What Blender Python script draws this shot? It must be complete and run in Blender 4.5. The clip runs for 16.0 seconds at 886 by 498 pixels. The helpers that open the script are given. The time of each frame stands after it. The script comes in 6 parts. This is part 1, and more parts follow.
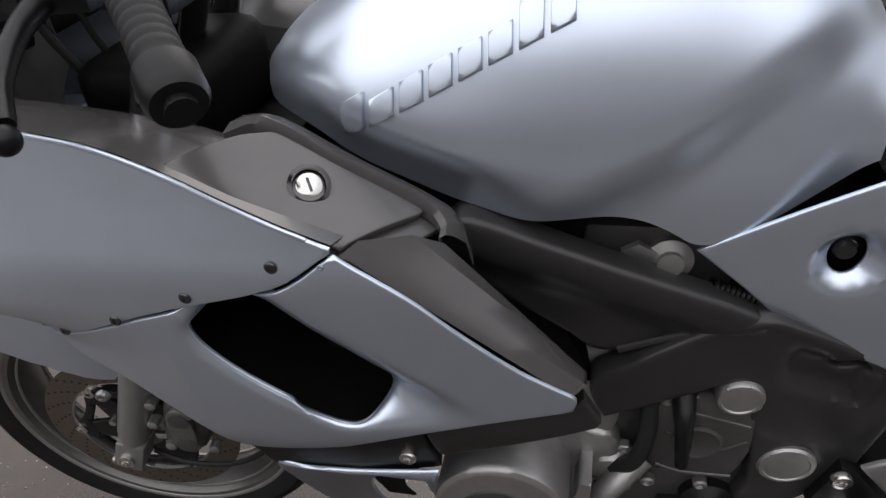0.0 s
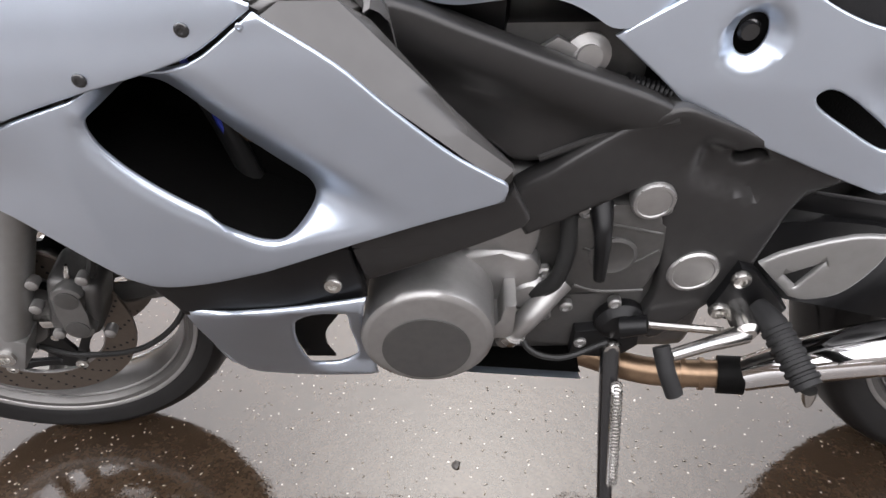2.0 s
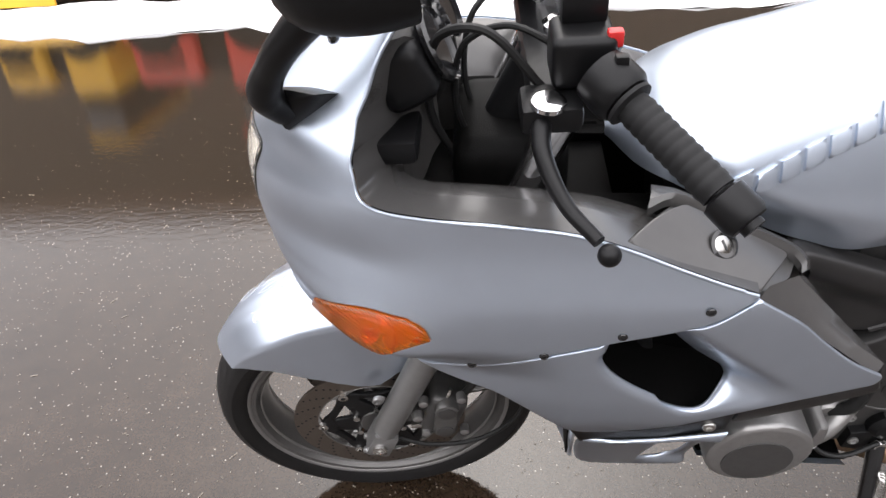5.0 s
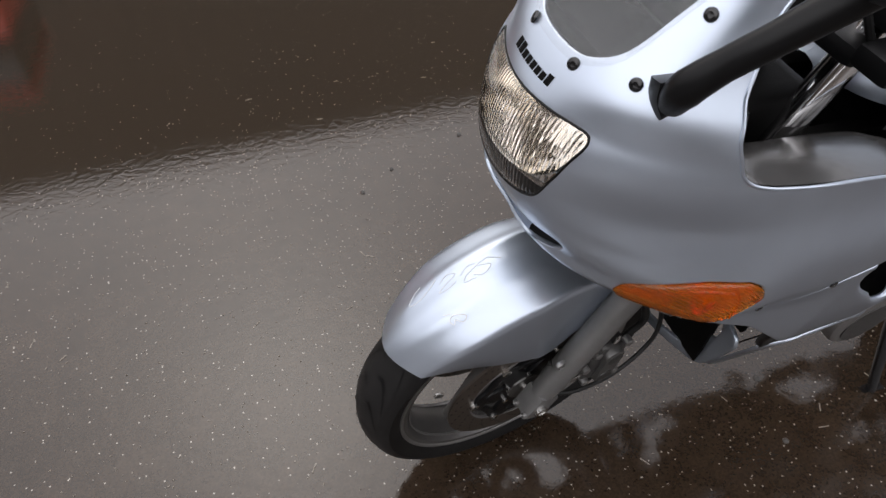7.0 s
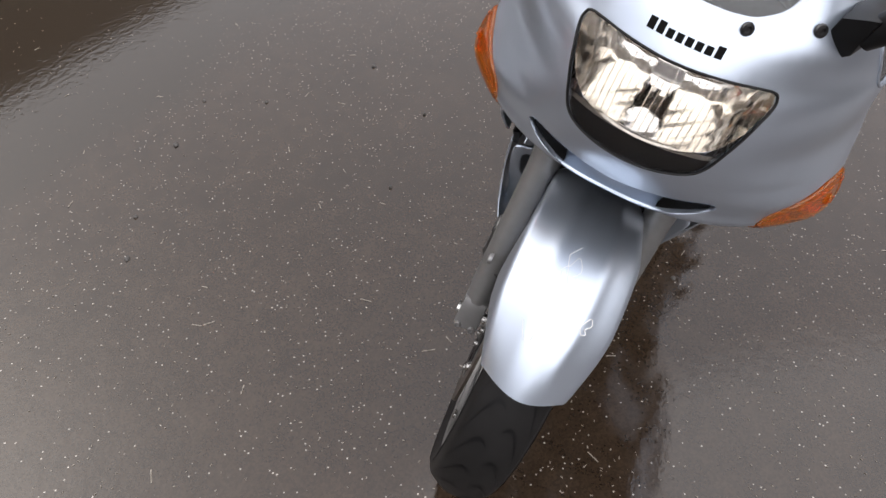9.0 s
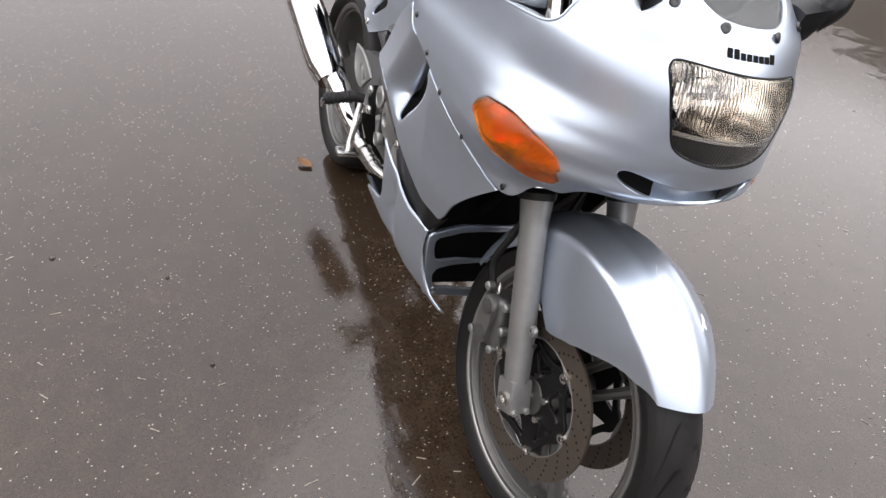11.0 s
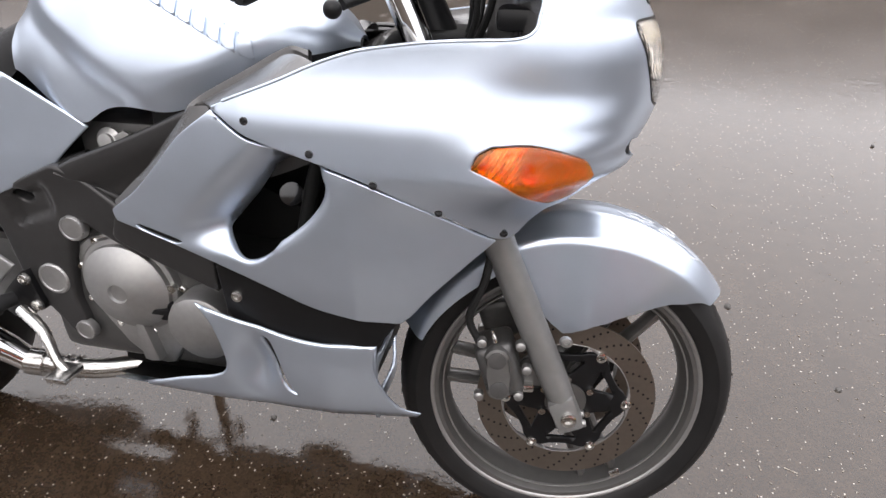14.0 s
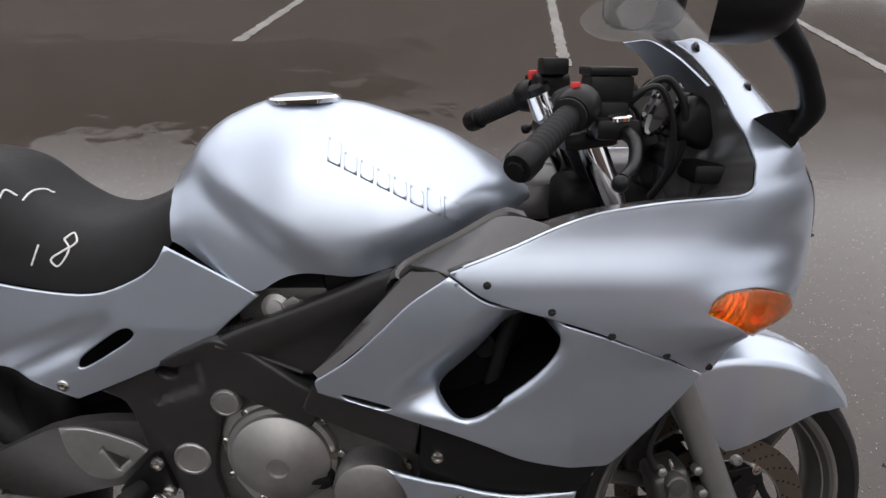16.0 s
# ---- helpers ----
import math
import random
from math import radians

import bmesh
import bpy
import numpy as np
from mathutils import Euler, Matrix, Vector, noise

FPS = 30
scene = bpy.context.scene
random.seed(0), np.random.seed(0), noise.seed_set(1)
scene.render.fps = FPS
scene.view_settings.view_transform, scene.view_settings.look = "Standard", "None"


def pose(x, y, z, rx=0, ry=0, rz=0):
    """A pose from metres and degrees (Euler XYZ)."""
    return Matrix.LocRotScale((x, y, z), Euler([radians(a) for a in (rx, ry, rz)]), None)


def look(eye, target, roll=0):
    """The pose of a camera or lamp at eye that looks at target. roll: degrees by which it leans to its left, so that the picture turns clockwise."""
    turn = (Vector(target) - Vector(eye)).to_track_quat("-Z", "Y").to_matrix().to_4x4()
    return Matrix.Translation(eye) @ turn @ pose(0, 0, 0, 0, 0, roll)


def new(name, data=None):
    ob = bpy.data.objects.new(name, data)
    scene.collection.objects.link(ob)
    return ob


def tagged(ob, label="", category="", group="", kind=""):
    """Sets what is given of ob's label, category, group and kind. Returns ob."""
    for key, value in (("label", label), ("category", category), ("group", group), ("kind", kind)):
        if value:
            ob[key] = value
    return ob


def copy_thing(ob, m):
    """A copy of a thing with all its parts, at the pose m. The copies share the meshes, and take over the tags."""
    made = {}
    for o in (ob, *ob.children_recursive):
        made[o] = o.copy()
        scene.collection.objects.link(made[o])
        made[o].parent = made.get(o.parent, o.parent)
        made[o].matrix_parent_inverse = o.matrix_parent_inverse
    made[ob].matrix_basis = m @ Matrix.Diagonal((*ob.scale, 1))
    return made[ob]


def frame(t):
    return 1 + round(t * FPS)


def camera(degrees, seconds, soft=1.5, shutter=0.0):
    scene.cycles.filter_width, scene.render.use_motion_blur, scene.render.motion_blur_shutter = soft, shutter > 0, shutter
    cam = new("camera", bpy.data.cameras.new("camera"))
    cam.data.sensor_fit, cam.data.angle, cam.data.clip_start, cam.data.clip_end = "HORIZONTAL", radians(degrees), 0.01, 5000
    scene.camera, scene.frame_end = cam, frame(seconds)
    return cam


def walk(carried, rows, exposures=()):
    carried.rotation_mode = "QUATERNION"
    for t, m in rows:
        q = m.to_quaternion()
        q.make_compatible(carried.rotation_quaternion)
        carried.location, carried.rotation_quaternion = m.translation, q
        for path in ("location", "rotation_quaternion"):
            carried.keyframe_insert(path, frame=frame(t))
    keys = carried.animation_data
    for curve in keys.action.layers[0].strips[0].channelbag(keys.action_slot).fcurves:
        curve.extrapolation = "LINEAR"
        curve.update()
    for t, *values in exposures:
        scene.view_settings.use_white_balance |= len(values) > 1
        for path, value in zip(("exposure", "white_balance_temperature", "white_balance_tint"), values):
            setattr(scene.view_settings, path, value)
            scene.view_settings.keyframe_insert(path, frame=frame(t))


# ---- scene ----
from mathutils import geometry

cam = camera(66.12, 16.0)
PATH = [
    (0.0, pose(0.6752, -0.7937, 0.9536, 65.850, 2.608, 12.546)),
    (0.5, pose(0.6137, -0.8200, 0.8836, 67.748, 2.821, 10.342)),
    (1.0, pose(0.5791, -0.8452, 0.8444, 67.243, 1.113, 7.812)),
    (1.5, pose(0.6073, -0.8467, 0.8224, 64.452, 0.669, 4.293)),
    (2.0, pose(0.6346, -0.8473, 0.8117, 62.511, 1.046, 2.139)),
    (2.5, pose(0.6512, -0.8566, 0.8012, 61.982, 0.830, 1.101)),
    (3.0, pose(0.6159, -0.8646, 0.8397, 64.516, 1.246, 3.597)),
    (3.5, pose(0.5318, -0.8830, 0.8997, 65.524, 1.424, 6.718)),
    (4.0, pose(0.4343, -0.9044, 0.9554, 63.555, 1.522, 5.350)),
    (4.5, pose(0.3281, -0.9349, 1.0383, 61.092, 2.527, 3.479)),
    (5.0, pose(0.2168, -0.9483, 1.1602, 59.466, 3.434, 3.601)),
    (5.2, pose(0.1624, -0.9357, 1.1972, 60.170, 4.128, 3.028)),
    (7.3, pose(-0.4872, -0.6875, 1.2400, 48.338, 2.720, -25.687)),
    (7.5, pose(-0.5388, -0.6121, 1.2327, 45.836, 4.794, -28.359)),
    (8.0, pose(-0.6017, -0.4771, 1.2282, 43.161, 2.842, -34.405)),
    (8.5, pose(-0.6547, -0.3446, 1.2399, 44.417, 0.936, -52.228)),
    (9.0, pose(-0.7409, -0.2111, 1.2698, 44.723, -0.052, -62.799)),
    (9.2, pose(-0.7364, -0.1414, 1.2530, 44.817, -1.075, -65.669)),
    (11.3, pose(-0.6995, 0.6125, 1.2402, 52.541, -0.241, -117.986)),
    (11.5, pose(-0.6264, 0.6580, 1.2340, 51.425, 1.434, -123.031)),
    (12.0, pose(-0.5076, 0.7447, 1.2272, 49.064, -1.488, -136.038)),
    (12.5, pose(-0.4183, 0.8229, 1.2174, 49.441, -2.641, -148.707)),
    (13.0, pose(-0.2953, 0.9541, 1.2245, 51.515, -0.218, -159.610)),
    (13.5, pose(-0.1590, 0.9615, 1.2148, 53.587, -1.255, -162.879)),
    (14.0, pose(0.0330, 0.8725, 1.2315, 52.944, 0.820, -169.529)),
    (14.5, pose(0.1479, 0.8096, 1.2802, 57.624, -2.779, -174.040)),
    (15.0, pose(0.2586, 0.8615, 1.3132, 61.461, -2.026, -182.451)),
    (15.5, pose(0.4084, 0.9351, 1.3234, 62.391, -0.775, -184.343)),
    (16.0, pose(0.5087, 0.8912, 1.3127, 60.950, -0.745, -181.011)),
]

EXPOSURES = [(0.0, 0.76), (0.5, 0.92), (1.0, 1.35), (1.5, 1.75), (2.5, 2.2), (3.2, 2.2), (4.5, 1.72), (5.2, 1.5), (7.3, 0.6), (8.0, 0.9), (9.2, 0.98), (11.3, 1.5), (13.5, 1.58), (14.5, 1.45), (15.0, 1.15), (15.5, 0.9), (16.0, 0.6)]
walk(cam, PATH, EXPOSURES)

# ---- light: an overcast sky ----
world = bpy.data.worlds.new("overcast")
scene.world = world
world.use_nodes = True
wn = world.node_tree.nodes
sky = wn.new("ShaderNodeTexSky")
sky.sky_type = "NISHITA"
sky.sun_disc = False
sky.sun_elevation = radians(50)
sky.sun_rotation = radians(0)
sky.dust_density = 6.0
sky.air_density = 2.0
sky.ozone_density = 0.6
SKY_GREY = wn.new("ShaderNodeHueSaturation")
SKY_GREY.inputs["Saturation"].default_value = 0.25
world.node_tree.links.new(sky.outputs[0], SKY_GREY.inputs["Color"])
CLOUD = wn.new("ShaderNodeMix")
CLOUD.data_type = "RGBA"
CLOUD.inputs["Factor"].default_value = 0.83
dome = wn.new("ShaderNodeTexCoord")
glow = wn.new("ShaderNodeVectorMath")
glow.operation = "DOT_PRODUCT"
glow.inputs[1].default_value = (-0.16, -0.48, 0.862)
world.node_tree.links.new(dome.outputs["Generated"], glow.inputs[0])
rise = wn.new("ShaderNodeMapRange")
rise.interpolation_type = "SMOOTHSTEP"
rise.inputs["From Min"].default_value = -0.25
rise.inputs["To Min"].default_value, rise.inputs["To Max"].default_value = 0.90, 1.78
world.node_tree.links.new(glow.outputs["Value"], rise.inputs["Value"])
veil = wn.new("ShaderNodeVectorMath")
veil.operation = "SCALE"
veil.inputs[0].default_value = (3.26, 3.15, 3.33)
world.node_tree.links.new(rise.outputs[0], veil.inputs["Scale"])
world.node_tree.links.new(veil.outputs[0], CLOUD.inputs["B"])
world.node_tree.links.new(SKY_GREY.outputs[0], CLOUD.inputs["A"])
world.node_tree.links.new(CLOUD.outputs["Result"], wn["Background"].inputs[0])
wn["Background"].inputs[1].default_value = 0.165
sun_data = bpy.data.lights.new("sun", "SUN")
sun_data.energy = 0.8
sun_data.angle = radians(110)
sun_data.color = (1.0, 0.985, 0.97)
sun = new("sun", sun_data)
sun.matrix_world = look((-1.6, -5.2, 8.0), (0, 0, 0))


# ---- materials ----
def material(name, color, rough=0.5, metal=0.0, coat=0.0, vary=0.12, scale=60.0, bump=0.0, fine=900.0, rough_vary=0.1):
    """Principled surface with colour and gloss varied at two scales and a fine relief."""
    m = bpy.data.materials.new(name)
    m.use_nodes = True
    n, link = m.node_tree.nodes, m.node_tree.links.new
    b = n["Principled BSDF"]
    tc = n.new("ShaderNodeTexCoord")
    big, small = n.new("ShaderNodeTexNoise"), n.new("ShaderNodeTexNoise")
    big.inputs["Scale"].default_value, small.inputs["Scale"].default_value = scale * 0.12, scale
    big.inputs["Detail"].default_value, small.inputs["Detail"].default_value = 4, 6
    link(tc.outputs["Object"], big.inputs["Vector"])
    link(tc.outputs["Object"], small.inputs["Vector"])
    mix = n.new("ShaderNodeMath")
    mix.operation = "ADD"
    link(big.outputs["Fac"], mix.inputs[0])
    link(small.outputs["Fac"], mix.inputs[1])
    ramp = n.new("ShaderNodeMapRange")
    ramp.inputs["From Min"].default_value, ramp.inputs["From Max"].default_value = 0.6, 1.4
    ramp.inputs["To Min"].default_value, ramp.inputs["To Max"].default_value = 1 - vary, 1 + vary
    link(mix.outputs[0], ramp.inputs["Value"])
    tint = n.new("ShaderNodeVectorMath")
    tint.operation = "SCALE"
    tint.inputs[0].default_value = color
    link(ramp.outputs[0], tint.inputs["Scale"])
    link(tint.outputs[0], b.inputs["Base Color"])
    rr = n.new("ShaderNodeMapRange")
    rr.inputs["From Min"].default_value, rr.inputs["From Max"].default_value = 0.3, 0.7
    rr.inputs["To Min"].default_value, rr.inputs["To Max"].default_value = max(rough - rough_vary * rough, 0.01), rough + rough_vary * rough
    link(big.outputs["Fac"], rr.inputs["Value"])
    link(rr.outputs[0], b.inputs["Roughness"])
    b.inputs["Metallic"].default_value = metal
    b.inputs["Coat Weight"].default_value = coat
    b.inputs["Coat Roughness"].default_value = 0.06
    if bump:
        grain, bm_ = n.new("ShaderNodeTexNoise"), n.new("ShaderNodeBump")
        grain.inputs["Scale"].default_value = fine
        link(tc.outputs["Object"], grain.inputs["Vector"])
        bm_.inputs["Strength"].default_value, bm_.inputs["Distance"].default_value = bump, 0.001
        link(grain.outputs["Fac"], bm_.inputs["Height"])
        link(bm_.outputs[0], b.inputs["Normal"])
    return m


PAINT = material("silver_blue_paint", (0.540, 0.605, 0.700), 0.34, 0.88, 0.25, 0.03, 25, 0.05, 2500)
TRIM = material("grey_trim", (0.070, 0.068, 0.067), 0.24, 0.15, 0.2, 0.10, 40, 0.04, 1500)
SPAR = material("dark_frame_paint", (0.037, 0.036, 0.036), 0.34, 0.40, 0.1, 0.12, 60, 0.08, 1400)
BLACK = material("black_plastic", (0.0055, 0.0055, 0.006), 0.38, 0.0, 0.0, 0.2, 80, 0.10, 1200)
GLOSS = material("gloss_black", (0.012, 0.012, 0.013), 0.16, 0.0, 0.4, 0.1, 40)
RUBBER = material("rubber", (0.013, 0.013, 0.0135), 0.62, 0.0, 0.0, 0.25, 50, 0.25, 900)
TYRE = material("tyre_rubber", (0.012, 0.0115, 0.0115), 0.46, 0.0, 0.0, 0.30, 30, 0.20, 700)
LEATHER = material("seat_vinyl", (0.015, 0.015, 0.016), 0.50, 0.0, 0.0, 0.15, 60, 0.55, 1400)
CAST = material("cast_aluminium", (0.33, 0.325, 0.32), 0.40, 0.85, 0.0, 0.10, 90, 0.25, 1600)
CAST_DARK = material("grey_cast_aluminium", (0.105, 0.103, 0.101), 0.45, 0.7, 0.0, 0.15, 90, 0.25, 1600)
WHEEL = material("grey_wheel_paint", (0.125, 0.121, 0.117), 0.36, 0.6, 0.0, 0.12, 60, 0.08, 1500)
FORK = material("fork_grey_paint", (0.25, 0.248, 0.245), 0.36, 0.6, 0.0, 0.10, 60, 0.06, 1500)
STEEL = material("bright_steel", (0.56, 0.55, 0.53), 0.22, 1.0, 0.0, 0.08, 90)
CHROME = material("chrome", (0.80, 0.80, 0.81), 0.06, 1.0, 0.0, 0.02, 40)
CALIPER = material("caliper_grey", (0.16, 0.157, 0.153), 0.42, 0.7, 0.0, 0.12, 90, 0.2, 1600)
DISC = material("brake_disc_steel", (0.15, 0.125, 0.105), 0.40, 0.8, 0.0, 0.10, 120, 0.1, 1800)
BRONZE = material("heat_tinted_steel", (0.27, 0.185, 0.120), 0.34, 0.85, 0.0, 0.45, 40, 0.2, 400)
# near-black with the shade of hollows in its colour, also for dark parts
DARK = material("shade_and_dark_parts", (0.0025, 0.0024, 0.0023), 0.6, 0.1, 0.0, 0.4, 70, 0.4, 500)
WHITE = material("white_marker", (0.80, 0.80, 0.78), 0.7, 0.0, 0.0, 0.08, 200)
CHALK = material("faded_marker", (0.66, 0.68, 0.70), 0.6, 0.0, 0.0, 0.08, 200)
RED = material("red_plastic", (0.60, 0.03, 0.03), 0.35)
CABLE = material("cable_black", (0.014, 0.014, 0.014), 0.42, 0.0, 0.0, 0.1, 60)
BLUE = material("blue_tube", (0.03, 0.05, 0.40), 0.4)


def glassy(name, color, rough=0.02, ior=1.45, alpha_mix=0.0):
    m = bpy.data.materials.new(name)
    m.use_nodes = True
    b = m.node_tree.nodes["Principled BSDF"]
    b.inputs["Base Color"].default_value = (*color, 1)
    b.inputs["Roughness"].default_value = rough
    b.inputs["Transmission Weight"].default_value = 1.0
    b.inputs["IOR"].default_value = ior
    return m


GLASS = glassy("clear_lens", (0.97, 0.97, 0.97), 0.0, 1.25)
FLUTED = glassy("fluted_lens", (0.97, 0.96, 0.94), 0.0, 1.30)
SCREEN = material("clear_screen", (0.62, 0.64, 0.65), 0.05, 0.0, 0.0, 0.05, 10)
SCREEN.node_tree.nodes["Principled BSDF"].inputs["Alpha"].default_value = 0.09
AMBER = material("amber_lens", (1.0, 0.34, 0.012), 0.07, 0.0, 0.0, 0.06, 60)
AMBER_BACK = material("lamp_reflector", (0.93, 0.90, 0.85), 0.14, 1.0, 0.0, 0.1, 120)
def ribbed(m, scale, depth):
    """Fine moulded ribs on a lens."""
    n, link = m.node_tree.nodes, m.node_tree.links.new
    tc, w, b = n.new("ShaderNodeTexCoord"), n.new("ShaderNodeTexWave"), n.new("ShaderNodeBump")
    w.inputs["Scale"].default_value = scale
    w.inputs["Distortion"].default_value = 0.0
    w.bands_direction = "DIAGONAL"
    link(tc.outputs["Object"], w.inputs["Vector"])
    link(w.outputs["Fac"], b.inputs["Height"])
    b.inputs["Strength"].default_value, b.inputs["Distance"].default_value = depth, 0.001
    link(b.outputs[0], n["Principled BSDF"].inputs["Normal"])


AMBER.node_tree.nodes["Principled BSDF"].inputs["Transmission Weight"].default_value = 0.93
ribbed(AMBER, 110.0, 0.35)
ribbed(AMBER_BACK, 45.0, 0.9)
ribbed(FLUTED, 60.0, 0.28)
FLUTED.node_tree.nodes["Wave Texture"].bands_direction = "Y"
REFLECTOR = material("reflector", (0.96, 0.93, 0.88), 0.10, 1.0, 0.0, 0.03, 40)

ribbed(REFLECTOR, 22.0, 0.18)
for m_ in (TYRE, RUBBER, BLACK, DARK, LEATHER, SPAR, CABLE):
    m_.node_tree.nodes["Principled BSDF"].inputs["Specular IOR Level"].default_value = 0.24

TYRE.node_tree.nodes["Principled BSDF"].inputs["Specular IOR Level"].default_value = 0.20
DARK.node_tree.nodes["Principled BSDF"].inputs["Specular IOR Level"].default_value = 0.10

PAINT.node_tree.nodes["Principled BSDF"].inputs["Coat Roughness"].default_value = 0.22

# ---- bike frame: x back from the front axle, y to its right, z up; it leans on its stand ----
AXLE = 0.298
LEAN = radians(12.46)
LEANED = Matrix.Translation((0, 0, AXLE - 0.0065)) @ Matrix.Rotation(LEAN, 4, "X") @ Matrix.Translation((0, 0, -AXLE))
RAKE = radians(24)
STEER_DIR = Vector((math.sin(RAKE), 0, math.cos(RAKE)))
STEER_POINT = Vector((0.035, 0, AXLE))
STEER = Matrix.Translation((-0.013, 0.008, 0.001)) @ Matrix.Translation(STEER_POINT) @ Matrix.Rotation(radians(6.6), 4, STEER_DIR) @ Matrix.Translation(-STEER_POINT)
BARS = Matrix.Translation((-0.012, 0.003, 0)) @ Matrix.Translation(STEER_POINT) @ Matrix.Rotation(radians(2.2), 4, STEER_DIR) @ Matrix.Translation(-STEER_POINT)

bike = new("motorcycle")
bike.matrix_world = LEANED
tagged(bike, "silver-blue faired sport motorcycle parked on its side stand on wet asphalt", "motorcycle")


def step_up(a, b, x):
    t = min(max((x - a) / (b - a), 0), 1)
    return t * t * (3 - 2 * t)


# fine shifts of the bike's middle and rear along x and z, in millimetres, by height (rows) and x (columns)
SETTLE_X, SETTLE_Z = (0.35, 0.5, 0.65, 0.8, 0.95, 1.1), (0.3, 0.45, 0.6, 0.75, 0.9, 1.0)
SETTLE_DX = ((0, -6, -12, -20, -30, -42), (0, -2, -4, -8, -15, -24), (2, 3, 3, 1, -3, -10), (4, 8, 10, 11, 9, 4), (8, 14, 17, 17, 13, 6), (10, 13, 14, 12, 9, 3))
SETTLE_DZ = ((2, 4, 6, 10, 14, 16), (-2, -4, -3, -2, 0, 1), (-6, -10, -10, -9, -9, -9), (-10, -12, -12, -12, -13, -14), (-8, -10, -10, -11, -13, -14), (4, 2, 0, -3, -7, -11))
SETTLING = ["none"]


def settle(p):
    """Moves a point of the bike's middle or rear to its true place."""
    dx = float(np.interp(p.z, SETTLE_Z, [np.interp(p.x, SETTLE_X, row) for row in SETTLE_DX]))
    dz = float(np.interp(p.z, SETTLE_Z, [np.interp(p.x, SETTLE_X, row) for row in SETTLE_DZ]))
    narrow = 1.0
    if SETTLING[0] == "all":
        narrow = 1 - (0.10 - 0.05 * step_up(0.14, 0.2, abs(p.y))) * step_up(0.42, 0.56, p.x)
    return Vector((p.x + dx * 0.001, p.y * narrow, p.z + dz * 0.001))


def part(name, bm, mat, parent, label="", sharp=38, turned=False):
    """Links a bmesh as one mesh object under a thing or a part."""
    if SETTLING[0] != "none":
        for v in bm.verts:
            v.co = settle(v.co)
    if turned:
        bmesh.ops.transform(bm, matrix=STEER if turned is True else turned, verts=bm.verts)
    bmesh.ops.recalc_face_normals(bm, faces=bm.faces)
    me = bpy.data.meshes.new(name)
    bm.to_mesh(me)
    bm.free()
    me.materials.append(mat)
    me.shade_smooth()
    me.set_sharp_from_angle(angle=radians(sharp))
    ob = new(name, me)
    ob.parent = parent
    if label:
        tagged(ob, label)
    return ob


def vec(p):
    return Vector(p)


def glide(pts, n=6, closed=False, corners=()):
    """A smooth curve through points (any dimension), with sharp corners at the named indices."""
    pts = [np.array(p, float) for p in pts]
    out, k = [], len(pts)
    segs = k if closed else k - 1
    for i in range(segs):
        p1, p2 = pts[i], pts[(i + 1) % k]
        p0 = pts[(i - 1) % k] if closed or i > 0 else p1
        p3 = pts[(i + 2) % k] if closed or i + 2 < k else p2
        if i in corners:
            p0 = p1
        if (i + 1) % k in corners:
            p3 = p2
        d = max(np.linalg.norm(p2 - p1), 1e-9)
        m1 = (p2 - p0) * d / max(np.linalg.norm(p2 - p1) + np.linalg.norm(p1 - p0), 1e-9)
        m2 = (p3 - p1) * d / max(np.linalg.norm(p3 - p2) + np.linalg.norm(p2 - p1), 1e-9)
        for j in range(n):
            t = j / n
            out.append((2 * t**3 - 3 * t**2 + 1) * p1 + (t**3 - 2 * t**2 + t) * m1 + (3 * t**2 - 2 * t**3) * p2 + (t**3 - t**2) * m2)
    if not closed:
        out.append(pts[-1])
    return out


def skin(rows, closed_v=False, caps=False, bm=None):
    """A mesh through rows of points; closed_v joins each row's end to its start."""
    bm = bm or bmesh.new()
    grid = [[bm.verts.new(p) for p in row] for row in rows]
    for a, b in zip(grid, grid[1:]):
        n = len(a)
        for j in range(n if closed_v else n - 1):
            try:
                bm.faces.new((a[j], a[(j + 1) % n], b[(j + 1) % n], b[j]))
            except ValueError:
                pass
    if caps:
        bm.faces.new(list(reversed(grid[0])))
        bm.faces.new(grid[-1])
    return bm


def tube(pts, r, seg=12, smooth=6, bm=None, flat=1.0):
    """A round bar along a smooth line; r may be one radius or one per given point."""
    path = glide(pts, smooth) if smooth and len(pts) > 2 else [np.array(p, float) for p in pts]
    rs = [r] * len(path) if isinstance(r, (int, float)) else list(np.interp(np.linspace(0, 1, len(path)), np.linspace(0, 1, len(r)), r))
    rows, side = [], None
    for i, p in enumerate(path):
        t = Vector(path[min(i + 1, len(path) - 1)] - path[max(i - 1, 0)]).normalized()
        if side is None:
            side = t.orthogonal().normalized()
        side = (side - t * side.dot(t)).normalized()
        up = t.cross(side)
        rows.append([Vector(p) + (side * math.cos(a) + up * math.sin(a) * flat) * rs[i] for a in (k * 2 * math.pi / seg for k in range(seg))])
    return skin(rows, True, True, bm)


def lathe(profile, origin, axis, seg=32, bm=None, closed=False):
    """Turns (radius, height) pairs round an axis."""
    axis = Vector(axis).normalized()
    s = axis.orthogonal().normalized()
    if abs(axis.y) > 0.9:
        s = Vector((1, 0, 0))
    u = axis.cross(s)
    rows = [[Vector(origin) + axis * h + (s * math.cos(a) + u * math.sin(a)) * r for a in (k * 2 * math.pi / seg for k in range(seg))] for r, h in profile]
    if closed:
        rows.append(rows[0])
    bm = skin(rows, True, not closed and profile[0][0] > 1e-5, bm)
    bmesh.ops.remove_doubles(bm, verts=bm.verts, dist=1e-6)
    return bm


